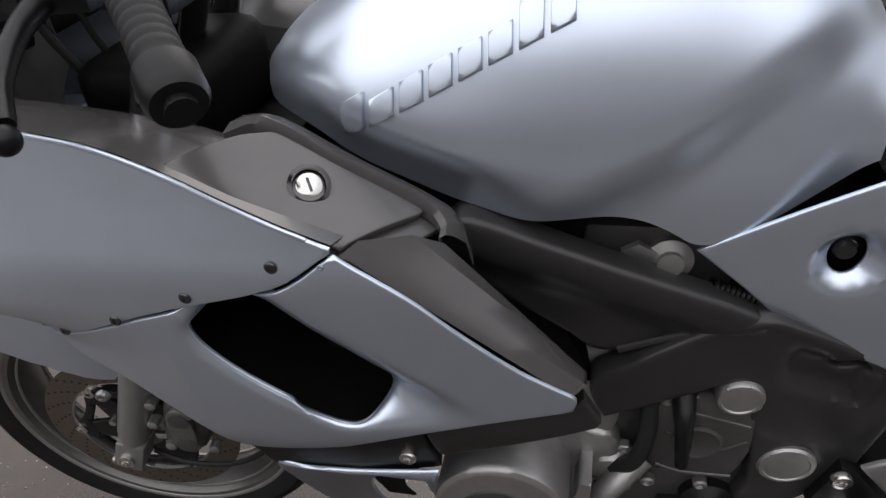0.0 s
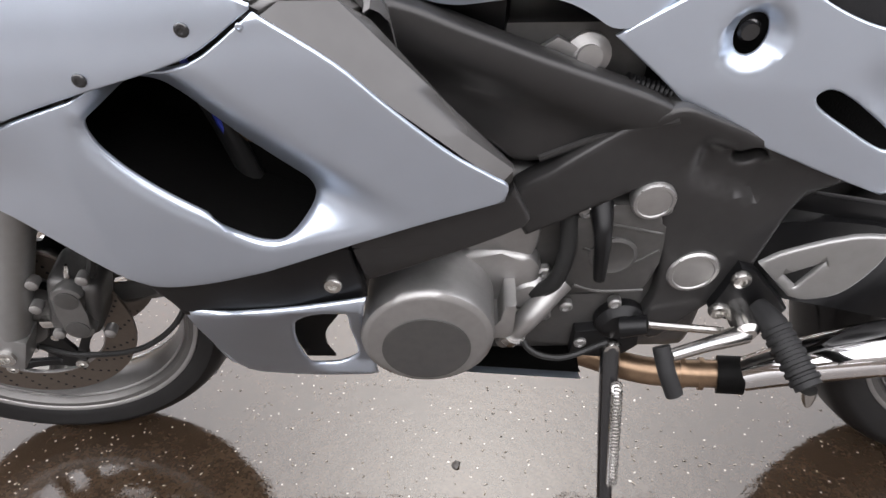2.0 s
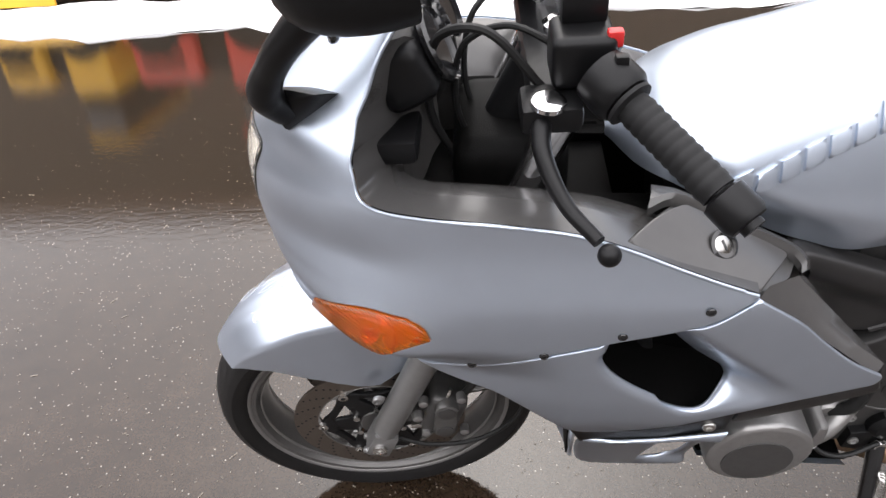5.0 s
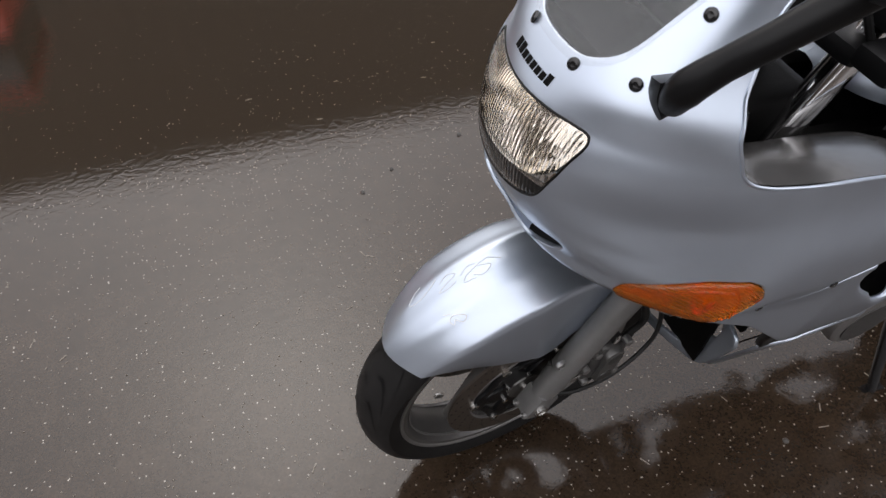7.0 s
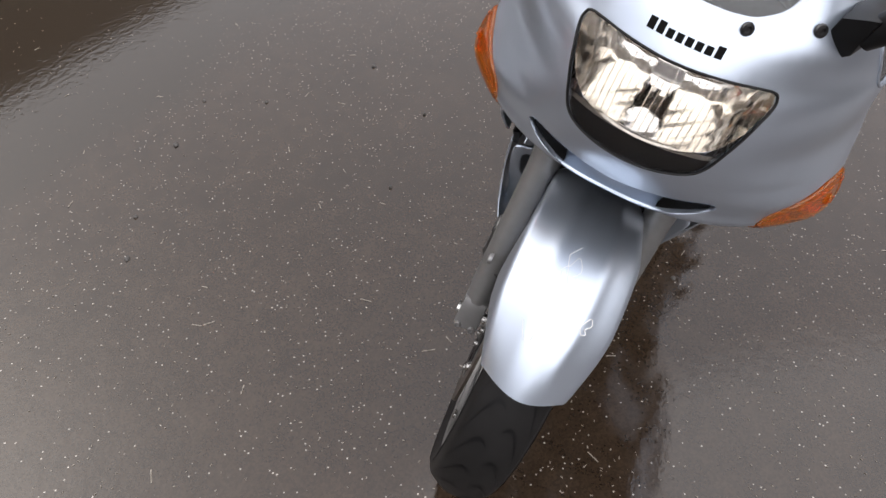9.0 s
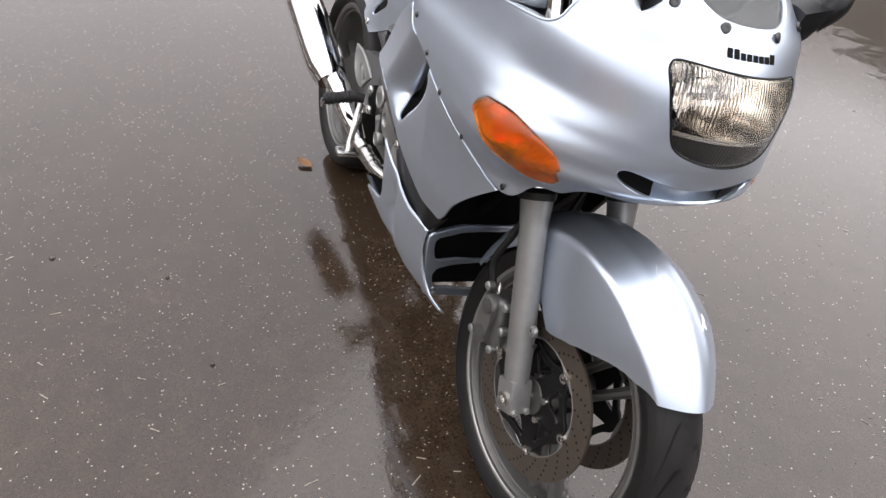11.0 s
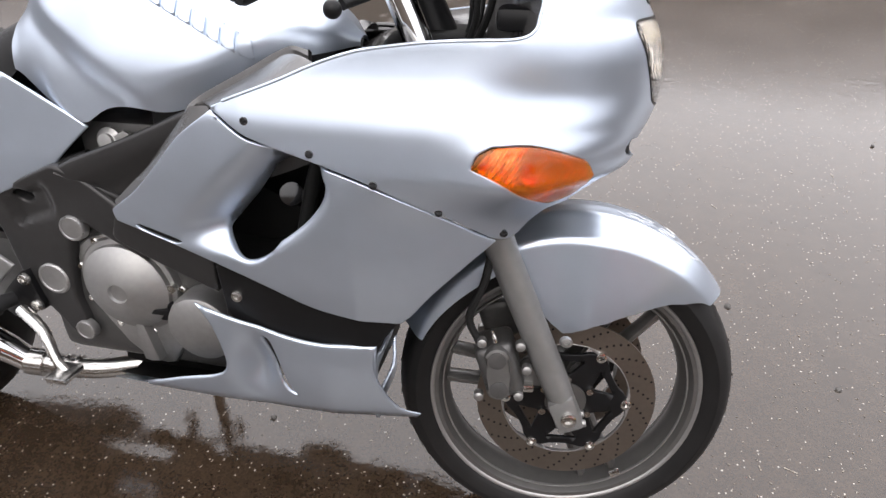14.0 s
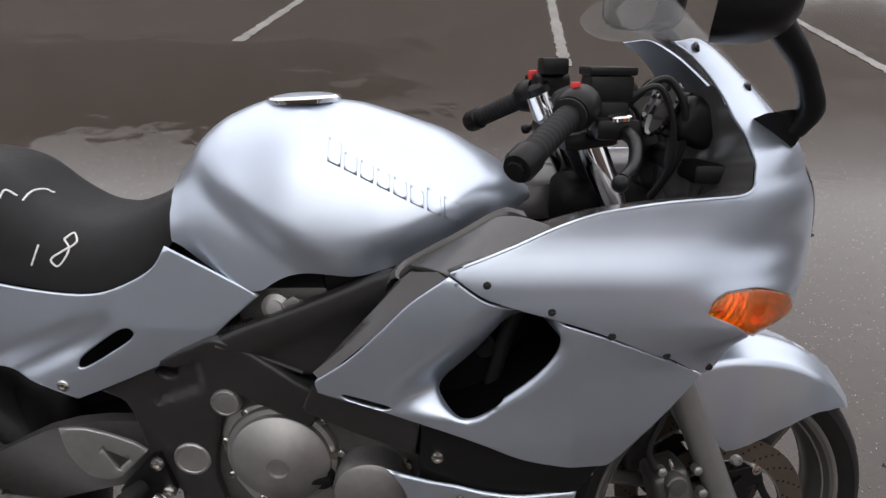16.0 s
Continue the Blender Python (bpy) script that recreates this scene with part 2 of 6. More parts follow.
def bolt(at, axis, r=0.007, h=0.005, seg=12, bm=None):
    """A round-headed screw with a recess."""
    return lathe([(r, 0), (r, h * 0.5), (r * 0.85, h * 0.9), (r * 0.45, h), (r * 0.4, h * 0.55), (0.0, h * 0.5)], at, axis, seg, bm)


def box(lo, hi, bev=0.004, seg=2, bm=None, turn=None):
    own = bmesh.new()
    bmesh.ops.create_cube(own, size=1)
    c, s = (vec(lo) + vec(hi)) / 2, vec(hi) - vec(lo)
    bmesh.ops.scale(own, vec=s, verts=own.verts)
    if bev:
        bmesh.ops.bevel(own, geom=own.edges[:], offset=bev, segments=seg, affect="EDGES", profile=0.6)
    if turn:
        bmesh.ops.transform(own, matrix=turn, verts=own.verts)
    bmesh.ops.translate(own, vec=c, verts=own.verts)
    return merge(own, bm)


def merge(own, bm):
    if bm is None:
        return own
    me = bpy.data.meshes.new("tmp")
    own.to_mesh(me)
    own.free()
    bm.from_mesh(me)
    bpy.data.meshes.remove(me)
    return bm


def plate(outline, y0, y1, bev=0.004, n=4, corners=None, bm=None, seg=2):
    """A side-view (x, z) outline made solid from y0 to its outer face y1, with a rounded outer edge."""
    pts = glide(outline, n, True, range(len(outline)) if corners is None else corners) if n > 1 else outline
    own = bmesh.new()
    inner, outer = [own.verts.new((p[0], y0, p[1])) for p in pts], [own.verts.new((p[0], y1, p[1])) for p in pts]
    own.faces.new(inner)
    top = own.faces.new(list(reversed(outer)))
    k = len(pts)
    for i in range(k):
        own.faces.new((inner[i], outer[i], outer[(i + 1) % k], inner[(i + 1) % k]))
    if bev:
        bmesh.ops.bevel(own, geom=top.edges[:], offset=bev, segments=seg, affect="EDGES", profile=0.5, clamp_overlap=True)
    bmesh.ops.triangulate(own, faces=[f for f in own.faces if len(f.verts) > 4])
    return merge(own, bm)


def inside(p, poly):
    """Which of the points p (n, 2) lie in the polygon."""
    x, y = p[:, 0], p[:, 1]
    res = np.zeros(len(p), bool)
    for (x0, y0), (x1, y1) in zip(poly, np.roll(poly, -1, 0)):
        cut = (y0 > y) != (y1 > y)
        with np.errstate(divide="ignore", invalid="ignore"):
            res ^= cut & (x < (x1 - x0) * (y - y0) / (y1 - y0 if y1 != y0 else 1e-12) + x0)
    return res


def edge_gap(p, loops):
    best = np.full(len(p), 9.0)
    for poly in loops:
        for a, b in zip(poly, np.roll(poly, -1, 0)):
            d = b - a
            t = np.clip(((p - a) @ d) / max(d @ d, 1e-12), 0, 1)
            best = np.minimum(best, np.linalg.norm(p - a - t[:, None] * d, axis=1))
    return best


def panel(outline, fn, holes=(), step=0.014, thick=0.004, roll=0.006, wide=1.0, bm=None, lip=0.0):
    """A shell cut to a smooth outline in (u, v), laid on the surface fn(u, v), with rolled edges and real thickness.
    wide: metres to one unit of u, for even triangles; lip: a wider roll round the first hole."""
    scale = np.array([wide, 1.0])

    def even(poly):
        poly = np.array(poly) * scale
        out = []
        for a, b in zip(poly, np.roll(poly, -1, 0)):
            k = max(1, int(np.linalg.norm(b - a) / step + 0.5))
            out += [a + (b - a) * i / k for i in range(k)]
        return np.array(out)

    loops = [even(outline)] + [even(h) for h in holes]
    lo, hi = loops[0].min(0), loops[0].max(0)
    gx, gy = np.meshgrid(np.arange(lo[0], hi[0], step), np.arange(lo[1], hi[1], step * 0.87))
    gx[1::2] += step / 2
    pts = np.stack([gx.ravel(), gy.ravel()], 1)
    keep = inside(pts, loops[0])
    for h in loops[1:]:
        keep &= ~inside(pts, h)
    pts = pts[keep]
    rim = max(roll, step * 0.45)
    pts = pts[edge_gap(pts, loops) > rim + (step * 0.4 if roll else 0)]
    if roll:
        # rows of points along the rolled edge keep it clean
        for off in (0.3 * roll, 0.62 * roll, 1.05 * roll) + ((0.15 * lip, 0.3 * lip, 0.5 * lip, 0.75 * lip, 1.02 * lip) if lip else ()):
            for l in (loops if off < 1.2 * roll else loops[1:2]):
                d = np.roll(l, -1, 0) - np.roll(l, 1, 0)
                nrm = np.stack([-d[:, 1], d[:, 0]], 1) / np.maximum(np.linalg.norm(d, axis=1), 1e-9)[:, None]
                for side in (-1, 1):
                    q = l + nrm * off * side
                    ok = inside(q, loops[0])
                    for h in loops[1:]:
                        ok &= ~inside(q, h)
                    q = q[ok]
                    pts = np.concatenate([pts, q[edge_gap(q, loops) > off * 0.9]])
    verts = [Vector(p) for p in np.concatenate(loops + [pts])]
    edges, at = [], 0
    for l in loops:
        edges += [(at + i, at + (i + 1) % len(l)) for i in range(len(l))]
        at += len(l)
    v2, _, f2, _, _, _ = geometry.delaunay_2d_cdt(verts, edges, [], 0, 1e-6)
    v2 = np.array([tuple(v) for v in v2])
    tri = np.array([f for f in f2 if len(f) == 3])
    mid = v2[tri].mean(1)
    ok = inside(mid, loops[0])
    for h in loops[1:]:
        ok &= ~inside(mid, h)
    tri = tri[ok]
    gap = edge_gap(v2, loops)
    lip_gap = edge_gap(v2, loops[1:2]) if lip else gap
    e = 1e-3
    top, low = [], []
    for (a, b), g, g1 in zip(v2, gap, lip_gap):
        u = a / wide
        p = Vector(fn(u, b))
        du, dv = Vector(fn(u + e, b)) - Vector(fn(u - e, b)), Vector(fn(u, b + e)) - Vector(fn(u, b - e))
        nrm = du.cross(dv).normalized() if du.cross(dv).length > 1e-12 else Vector((0, 1, 0))
        sink = 0.0
        if roll and g < roll:
            sink = roll * 0.6 * (1 - math.sqrt(max(0, 1 - (1 - g / roll) ** 2)))
        if lip and g1 < lip:
            sink = max(sink, lip * 0.7 * (1 - math.sqrt(max(0, 1 - (1 - g1 / lip) ** 2))))
        top.append((p, nrm, sink))
    flip = 1.0
    c = sum((t[1].y * t[0].y for t in top)) + sum((-t[1].x for t in top if abs(t[0].y) < 0.05))
    if c < 0:
        flip = -1.0
    own = bmesh.new()
    va = [own.verts.new(p - n * flip * s) for p, n, s in top]
    vb = [own.verts.new(p - n * flip * (thick + s * 0.3)) for p, n, s in top]
    count = {}
    for f in tri:
        own.faces.new([va[i] for i in f])
        own.faces.new([vb[i] for i in reversed(f)])
        for i in range(3):
            k = tuple(sorted((f[i], f[(i + 1) % 3])))
            count[k] = count.get(k, 0) + 1
    for (i, j), k in count.items():
        if k == 1:
            own.faces.new((va[i], va[j], vb[j], vb[i]))
    for v in [v for v in own.verts if not v.link_faces]:
        own.verts.remove(v)
    return merge(own, bm)


def mirrored(pts, s):
    return [(s * a, b) for a, b in pts]


# ---- cowl surface ----
WIDE = [(0.48, 0.214), (0.52, 0.225), (0.56, 0.238), (0.62, 0.248), (0.68, 0.254), (0.74, 0.259), (0.79, 0.261), (0.82, 0.256), (0.85, 0.245), (0.88, 0.239), (0.93, 0.234), (0.955, 0.214), (0.975, 0.192), (1.0, 0.168), (1.05, 0.140), (1.10, 0.124), (1.24, 0.098)]
WIDE_Z = [a for a, _ in WIDE]
WIDE_Y = [b for _, b in WIDE]


def half(x, z):
    """Half width of the cowl at (x, z)."""
    w = float(np.mean([np.interp(z + d, WIDE_Z, WIDE_Y) for d in (-0.016, -0.008, 0.0, 0.008, 0.016)]))
    w -= 0.10 * max(x - 0.44, 0) + 0.20 * max(0.30 - x, 0) * step_up(0.75, 0.66, z)
    return max(w, 0.02)


NOSE = [(0.60, 0.03), (0.66, -0.005), (0.70, -0.028), (0.725, -0.053), (0.748, -0.074), (0.772, -0.080), (0.80, -0.098), (0.85, -0.105), (0.90, -0.097), (0.93, -0.082), (0.955, -0.066), (0.98, -0.046), (1.0, -0.024), (1.05, 0.022), (1.10, 0.076), (1.16, 0.148), (1.24, 0.25)]
NOSE_Z = [a for a, _ in NOSE]
NOSE_X = [b for _, b in NOSE]


def nose(z):
    """x of the nose's middle line at height z."""
    return float(np.mean([np.interp(z + d, NOSE_Z, NOSE_X) for d in (-0.014, -0.007, 0.0, 0.007, 0.014)])) - 0.010 * math.exp(-(((z - 0.742) / 0.012) ** 2))


def blunt(z):
    """How square the nose is in plan: round below, squarer towards the screen."""
    return 2.0 + 0.9 * step_up(0.93, 1.0, z) + 0.25 * step_up(0.81, 0.77, z)


def cowl(u, z, off=0.0):
    """u = 0 on the middle line of the nose, -1 and 1 where the sides begin; negative to the bike's left."""
    s, a = (-1 if u < 0 else 1), abs(u)
    if a <= 1:
        p = blunt(z)
        th = a ** (p / 2) * math.pi / 2
        x = 0.20 - (0.20 - nose(z) + off) * max(math.cos(th), 0) ** (2 / p)
        y = (half(x, z) + off) * max(math.sin(th), 0) ** (2 / p)
    else:
        x = 0.20 + (a - 1) * 0.3
        y = half(x, z) + off
    # a hollow runs back between the nose and the shoulder
    y -= 0.008 * math.exp(-(((z - 0.845) / 0.03) ** 2)) * step_up(0.16, 0.04, x) * min(a / 0.5, 1.0)
    # the flank swells round the indicator
    y += 0.017 * math.exp(-(((x - 0.08) / 0.06) ** 2) - ((z - 0.738) / 0.048) ** 2)
    return (x, s * y, z)


def at_x(x, z):
    """The cowl parameter at a side-view place."""
    if x > 0.2:
        return 1 + (x - 0.2) / 0.3
    p = blunt(z)
    return (2 / math.pi * math.acos(min(1, max(0.0, (0.2 - x) / (0.2 - nose(z))) ** (p / 2)))) ** (2 / p)


def at_y(y, z):
    """The cowl parameter on the nose at half width y."""
    p = blunt(z)
    return math.copysign((2 / math.pi * math.asin(min(1, abs(y) / half(0.0, z)) ** (p / 2))) ** (2 / p), y)


def side_line(pts):
    """Side-view points (x, z) as cowl parameters."""
    return [(at_x(x, z), z) for x, z in pts]


def front_line(pts):
    """Front-view points (y, z) as cowl parameters."""
    return [(at_y(y, z), z) for y, z in pts]


# ---- ground and surroundings ----
def wet_asphalt():
    m = bpy.data.materials.new("wet_asphalt")
    m.use_nodes = True
    n, link = m.node_tree.nodes, m.node_tree.links.new
    b = n["Principled BSDF"]
    tc = n.new("ShaderNodeTexCoord")

    def noise_at(scale, detail=5, rough=0.55):
        t = n.new("ShaderNodeTexNoise")
        t.inputs["Scale"].default_value, t.inputs["Detail"].default_value, t.inputs["Roughness"].default_value = scale, detail, rough
        link(tc.outputs["Object"], t.inputs["Vector"])
        return t

    def ranged(src, a, b_, c, d):
        r = n.new("ShaderNodeMapRange")
        r.interpolation_type = "SMOOTHSTEP"
        for k, v in zip(("From Min", "From Max", "To Min", "To Max"), (a, b_, c, d)):
            r.inputs[k].default_value = v
        link(src, r.inputs["Value"])
        return r

    broad, mid, fine = noise_at(2.2, 7, 0.6), noise_at(14, 6), noise_at(300, 4, 0.7)
    grit = n.new("ShaderNodeTexVoronoi")
    grit.inputs["Scale"].default_value = 85
    link(tc.outputs["Object"], grit.inputs["Vector"])
    # water lies deep on the far right-hand side and in patches
    sep = n.new("ShaderNodeSeparateXYZ")
    link(tc.outputs["Object"], sep.inputs[0])
    wave = n.new("ShaderNodeMath")
    wave.operation = "MULTIPLY_ADD"
    link(broad.outputs["Fac"], wave.inputs[0])
    wave.inputs[1].default_value = 0.55
    link(sep.outputs["Y"], wave.inputs[2])
    near_pool = ranged(wave.outputs[0], 1.72, 1.86, 0, 1)

    def math_node(op, a, b_):
        k = n.new("ShaderNodeMath")
        k.operation = op
        for sock, v in zip(k.inputs, (a, b_)):
            if isinstance(v, (int, float)):
                sock.default_value = v
            else:
                link(v, sock)
        return k.outputs[0]

    ragged = noise_at(2.3, 10, 0.72)
    across = math_node("MULTIPLY", math_node("SUBTRACT", sep.outputs["X"], 0.6), 0.5)
    depth = math_node("MINIMUM", math_node("SUBTRACT", -2.6, sep.outputs["Y"]), math_node("ADD", sep.outputs["Y"], 5.3))
    basin = math_node("ADD", math_node("MINIMUM", across, depth), math_node("MULTIPLY", math_node("SUBTRACT", ragged.outputs["Fac"], 0.5), 3.2))
    far_mix = ranged(basin, 0.10, 0.18, 0, 1)
    pool = n.new("ShaderNodeMath")
    pool.operation = "MAXIMUM"
    link(near_pool.outputs[0], pool.inputs[0])
    link(far_mix.outputs[0], pool.inputs[1])
    # colour
    ramp = n.new("ShaderNodeValToRGB")
    ramp.color_ramp.elements[0].position, ramp.color_ramp.elements[0].color = 0.3, (0.024, 0.0155, 0.0098, 1)
    ramp.color_ramp.elements[1].position, ramp.color_ramp.elements[1].color = 0.75, (0.037, 0.0250, 0.0165, 1)
    link(mid.outputs["Fac"], ramp.inputs[0])
    chip = ranged(grit.outputs["Distance"], 0.20, 0.10, 0, 1)
    rare = n.new("ShaderNodeSeparateColor")
    link(grit.outputs["Color"], rare.inputs[0])
    few = ranged(rare.outputs[0], 0.75, 0.79, 0, 1)
    chips = n.new("ShaderNodeMath")
    chips.operation = "MULTIPLY"
    link(chip.outputs[0], chips.inputs[0])
    link(few.outputs[0], chips.inputs[1])
    col = n.new("ShaderNodeMix")
    col.data_type = "RGBA"
    link(chips.outputs[0], col.inputs["Factor"])
    link(ramp.outputs[0], col.inputs["A"])
    col.inputs["B"].default_value = (0.40, 0.37, 0.33, 1)
    stones = n.new("ShaderNodeTexVoronoi")
    stones.inputs["Scale"].default_value = 240
    link(tc.outputs["Object"], stones.inputs["Vector"])
    stone_tone = n.new("ShaderNodeSeparateColor")
    link(stones.outputs["Color"], stone_tone.inputs[0])
    speck = ranged(stone_tone.outputs[0], 0.0, 1.0, 0.80, 1.22)
    blotch = ranged(broad.outputs["Fac"], 0.3, 0.7, 0.90, 1.12)
    shade = n.new("ShaderNodeVectorMath")
    shade.operation = "SCALE"
    link(col.outputs["Result"], shade.inputs[0])
    link(math_node("MULTIPLY", blotch.outputs[0], speck.outputs[0]), shade.inputs["Scale"])
    mud = n.new("ShaderNodeMix")
    mud.data_type = "RGBA"
    link(pool.outputs[0], mud.inputs["Factor"])
    link(shade.outputs[0], mud.inputs["A"])
    mud.inputs["B"].default_value = (0.024, 0.017, 0.011, 1)
    link(mud.outputs["Result"], b.inputs["Base Color"])
    film = ranged(broad.outputs["Fac"], 0.35, 0.65, 0.018, 0.05)
    drier = ranged(sep.outputs["Y"], -1.0, -2.8, 0.0, 0.16)
    grain = math_node("ADD", film.outputs[0], drier.outputs[0])
    rough = n.new("ShaderNodeMix")
    rough.data_type = "FLOAT"
    link(pool.outputs[0], rough.inputs["Factor"])
    link(grain, rough.inputs["A"])
    rough.inputs["B"].default_value = 0.04
    link(rough.outputs["Result"], b.inputs["Roughness"])
    b.inputs["IOR"].default_value = 1.55
    # relief: grain under a water film, smooth in the pools
    inv = n.new("ShaderNodeMath")
    inv.operation = "SUBTRACT"
    inv.inputs[0].default_value = 1.0
    link(pool.outputs[0], inv.inputs[1])
    strength = n.new("ShaderNodeMath")
    strength.operation = "MULTIPLY"
    strength.inputs[1].default_value = 0.02
    link(inv.outputs[0], strength.inputs[0])
    hs = n.new("ShaderNodeMath")
    link(fine.outputs["Fac"], hs.inputs[0])
    link(mid.outputs["Fac"], hs.inputs[1])
    bump = n.new("ShaderNodeBump")
    bump.inputs["Distance"].default_value = 0.004
    link(strength.outputs[0], bump.inputs["Strength"])
    link(hs.outputs[0], bump.inputs["Height"])
    ripple = noise_at(34, 3, 0.6)
    bump2 = n.new("ShaderNodeBump")
    bump2.inputs["Distance"].default_value, bump2.inputs["Strength"].default_value = 0.002, 0.26
    link(ripple.outputs["Fac"], bump2.inputs["Height"])
    link(bump.outputs[0], bump2.inputs["Normal"])
    link(bump2.outputs[0], b.inputs["Normal"])
    return m


ASPHALT = wet_asphalt()
SNOW = material("old_snow", (0.80, 0.81, 0.83), 0.7, 0.0, 0.0, 0.10, 12, 0.8, 120)
LINE_PAINT = material("worn_line_paint", (0.20, 0.193, 0.18), 0.5, 0.0, 0.0, 0.6, 25, 0.3, 300)
YELLOW = material("yellow_paint", (0.62, 0.34, 0.02), 0.4, 0.0, 0.2, 0.10, 10)
RED_PAINT = material("red_paint", (0.50, 0.05, 0.03), 0.4, 0.0, 0.2, 0.10, 10)
WALL = material("brown_wall", (0.085, 0.068, 0.054), 0.8, 0.0, 0.0, 0.2, 6)
PLASTER = material("grey_plaster", (0.235, 0.220, 0.208), 0.8, 0.0, 0.0, 0.2, 6)
STONE = material("wet_pebble", (0.06, 0.055, 0.05), 0.3, 0.0, 0.0, 0.3, 40)
STRAW = material("straw_bits", (0.28, 0.25, 0.21), 0.5, 0.0, 0.0, 0.3, 40)

bm = bmesh.new()
bmesh.ops.create_grid(bm, x_segments=60, y_segments=60, size=300)
ground = part("ground", bm, ASPHALT, None)
tagged(ground, "wet dark asphalt with puddles and grit", "ground", kind="structure")

# parking lines
for name, a, b_ in (("parking_line", (2.16, -5.15), (1.78, -9.6)), ("parking_line", (-0.55, -4.40), (-1.18, -9.6)), ("parking_line", (-3.02, -4.05), (-3.72, -9.6))):
    bm = bmesh.new()
    d = (vec((*b_, 0)) - vec((*a, 0)))
    side = d.normalized().cross(Vector((0, 0, 1))) * 0.052
    random.seed(5)
    k = 120
    rows = []
    for i in range(k + 1):
        p = vec((*a, 0.004)) + d * i / k
        w = 0.72 + random.random() * 0.45
        rows.append([p - side * w, p + side * w])
    skin(rows, bm=bm)
    ob = part(name, bm, LINE_PAINT, None)
    tagged(ob, "worn white painted parking line on asphalt", "road marking", kind="structure")

# ridge of old snow along the yard's edge
random.seed(11)
rows = []
for i in range(140):
    x = -16 + i * 0.24
    a, h = 0.12 * math.sin(i * 0.9) + random.uniform(-0.08, 0.08), 0.035 + random.uniform(0, 0.03)
    row = []
    for k, (dy, dz) in enumerate(((0, -0.02), (0.06, 0.45), (0.25, 0.8), (0.55, 1.0), (0.95, 0.9), (1.3, -0.05))):
        row.append((x, 4.52 + a + dy * 1.25 + random.uniform(-0.03, 0.03), dz * h + random.uniform(-0.012, 0.012)))
    rows.append(row)
snow = part("snow_ridge", skin(rows), SNOW, None, sharp=80)
tagged(snow, "low ridge of old white snow at the edge of the yard", "snow", kind="stuff")
rows = []
for i in range(60):
    x = -22.0 + i * 0.3
    h = 0.15 + random.uniform(0, 0.1)
    rows.append([(x, -8.75 - dy + random.uniform(-0.1, 0.1), dz * h) for dy, dz in ((0, -0.05), (0.2, 0.7), (0.7, 1), (1.6, -0.05))])
snow2 = part("snow_bank", skin(rows), SNOW, None, sharp=80)
tagged(snow2, "distant low bank of old snow", "snow", kind="stuff")

# machines beyond the snow
def truck(name, x, y, w, paint, label):
    root = new(name)
    root.matrix_world = pose(x, y, 0)
    tagged(root, label, "truck")
    part("chassis", box((-w / 2, -0.9, 0.2), (w / 2, 0.9, 0.44), 0.05), BLACK, root)
    part("bonnet", box((-w / 2, -0.95, 0.44), (-0.10 * w, 0.95, 0.98), 0.08, 3), paint, root)
    cab = part("cab", box((0.08 * w, -0.95, 0.44), (w * 0.46, 0.95, 1.08), 0.08, 3), paint, root)
    part("bulkhead", box((-0.10 * w, -0.8, 0.44), (0.08 * w, 0.8, 0.90), 0.02), BLACK, root)
    part("window", box((0.10 * w, -0.9, 1.08), (w * 0.44, 0.9, 1.6), 0.05), GLOSS, cab)
    part("roof", box((0.07 * w, -0.94, 1.6), (w * 0.46, 0.94, 1.68), 0.03), paint, cab)
    for k in range(4):
        part("grille_slat", box((-w * 0.44, -0.965, 0.56 + k * 0.08), (-w * 0.18, -0.945, 0.60 + k * 0.08), 0.006), BLACK, root)
    for dx in (-0.34 * w, 0.27 * w):
        bm = lathe([(0.14, -0.16), (0.32, -0.16), (0.35, -0.1), (0.35, 0.1), (0.32, 0.16), (0.14, 0.16)], (dx, -0.80, 0.35), (0, 1, 0), 28)
        tyre = part("wheel", bm, TYRE, root)
        part("rim", lathe([(0.0, -0.14), (0.15, -0.13), (0.16, -0.05), (0.0, -0.05)], (dx, -0.80, 0.35), (0, 1, 0), 24), paint, tyre)
    part("bumper", box((-w / 2 - 0.06, -0.95, 0.3), (-w / 2 + 0.05, 0.95, 0.5), 0.03), paint, root)
    return root


loader = truck("loader", -4.80, 7.45, 1.35, YELLOW, "yellow loader parked behind the snow ridge")
rows = [[(x0, -1.55 + 0.30 * (1 - math.cos(a)), 0.03 + 0.42 * math.sin(a) * 0.55 + 0.10 * a) for a in (0.0, 0.3, 0.6, 0.9, 1.2, 1.5)] for x0 in (-0.62, -0.2, 0.2, 0.62)]
own = skin(rows)
bmesh.ops.recalc_face_normals(own, faces=own.faces)
bmesh.ops.solidify(own, geom=own.faces[:], thickness=0.03)
part("bucket", own, YELLOW, loader)
truck("red_truck", -2.95, 7.5, 1.9, RED_PAINT, "red work truck parked behind the snow ridge")
bm = box((-40, 9.0, 0), (40, 9.4, 4.1), 0.03)
yard_wall = part("yard_wall", bm, WALL, None)
tagged(yard_wall, "long brown building wall behind the parked trucks", "building", kind="structure")
# unseen walls, added so wet ground and paint mirror less bright sky
bm = box((-60, -22.4, 0), (60, -22.0, 8.0), 0.03)
far_wall = part("far_wall", bm, PLASTER, None)
tagged(far_wall, "long unseen grey building wall added to close the car park", "building", kind="structure")
bm = box((-26.4, -22, 0), (-26.0, 9.0, 6.0), 0.03)
end_wall = part("end_wall", bm, WALL, None)
tagged(end_wall, "unseen brown wall added to close the yard's end", "building", kind="structure")
bm = box((30.0, -22, 0), (30.4, 9.0, 6.0), 0.03)
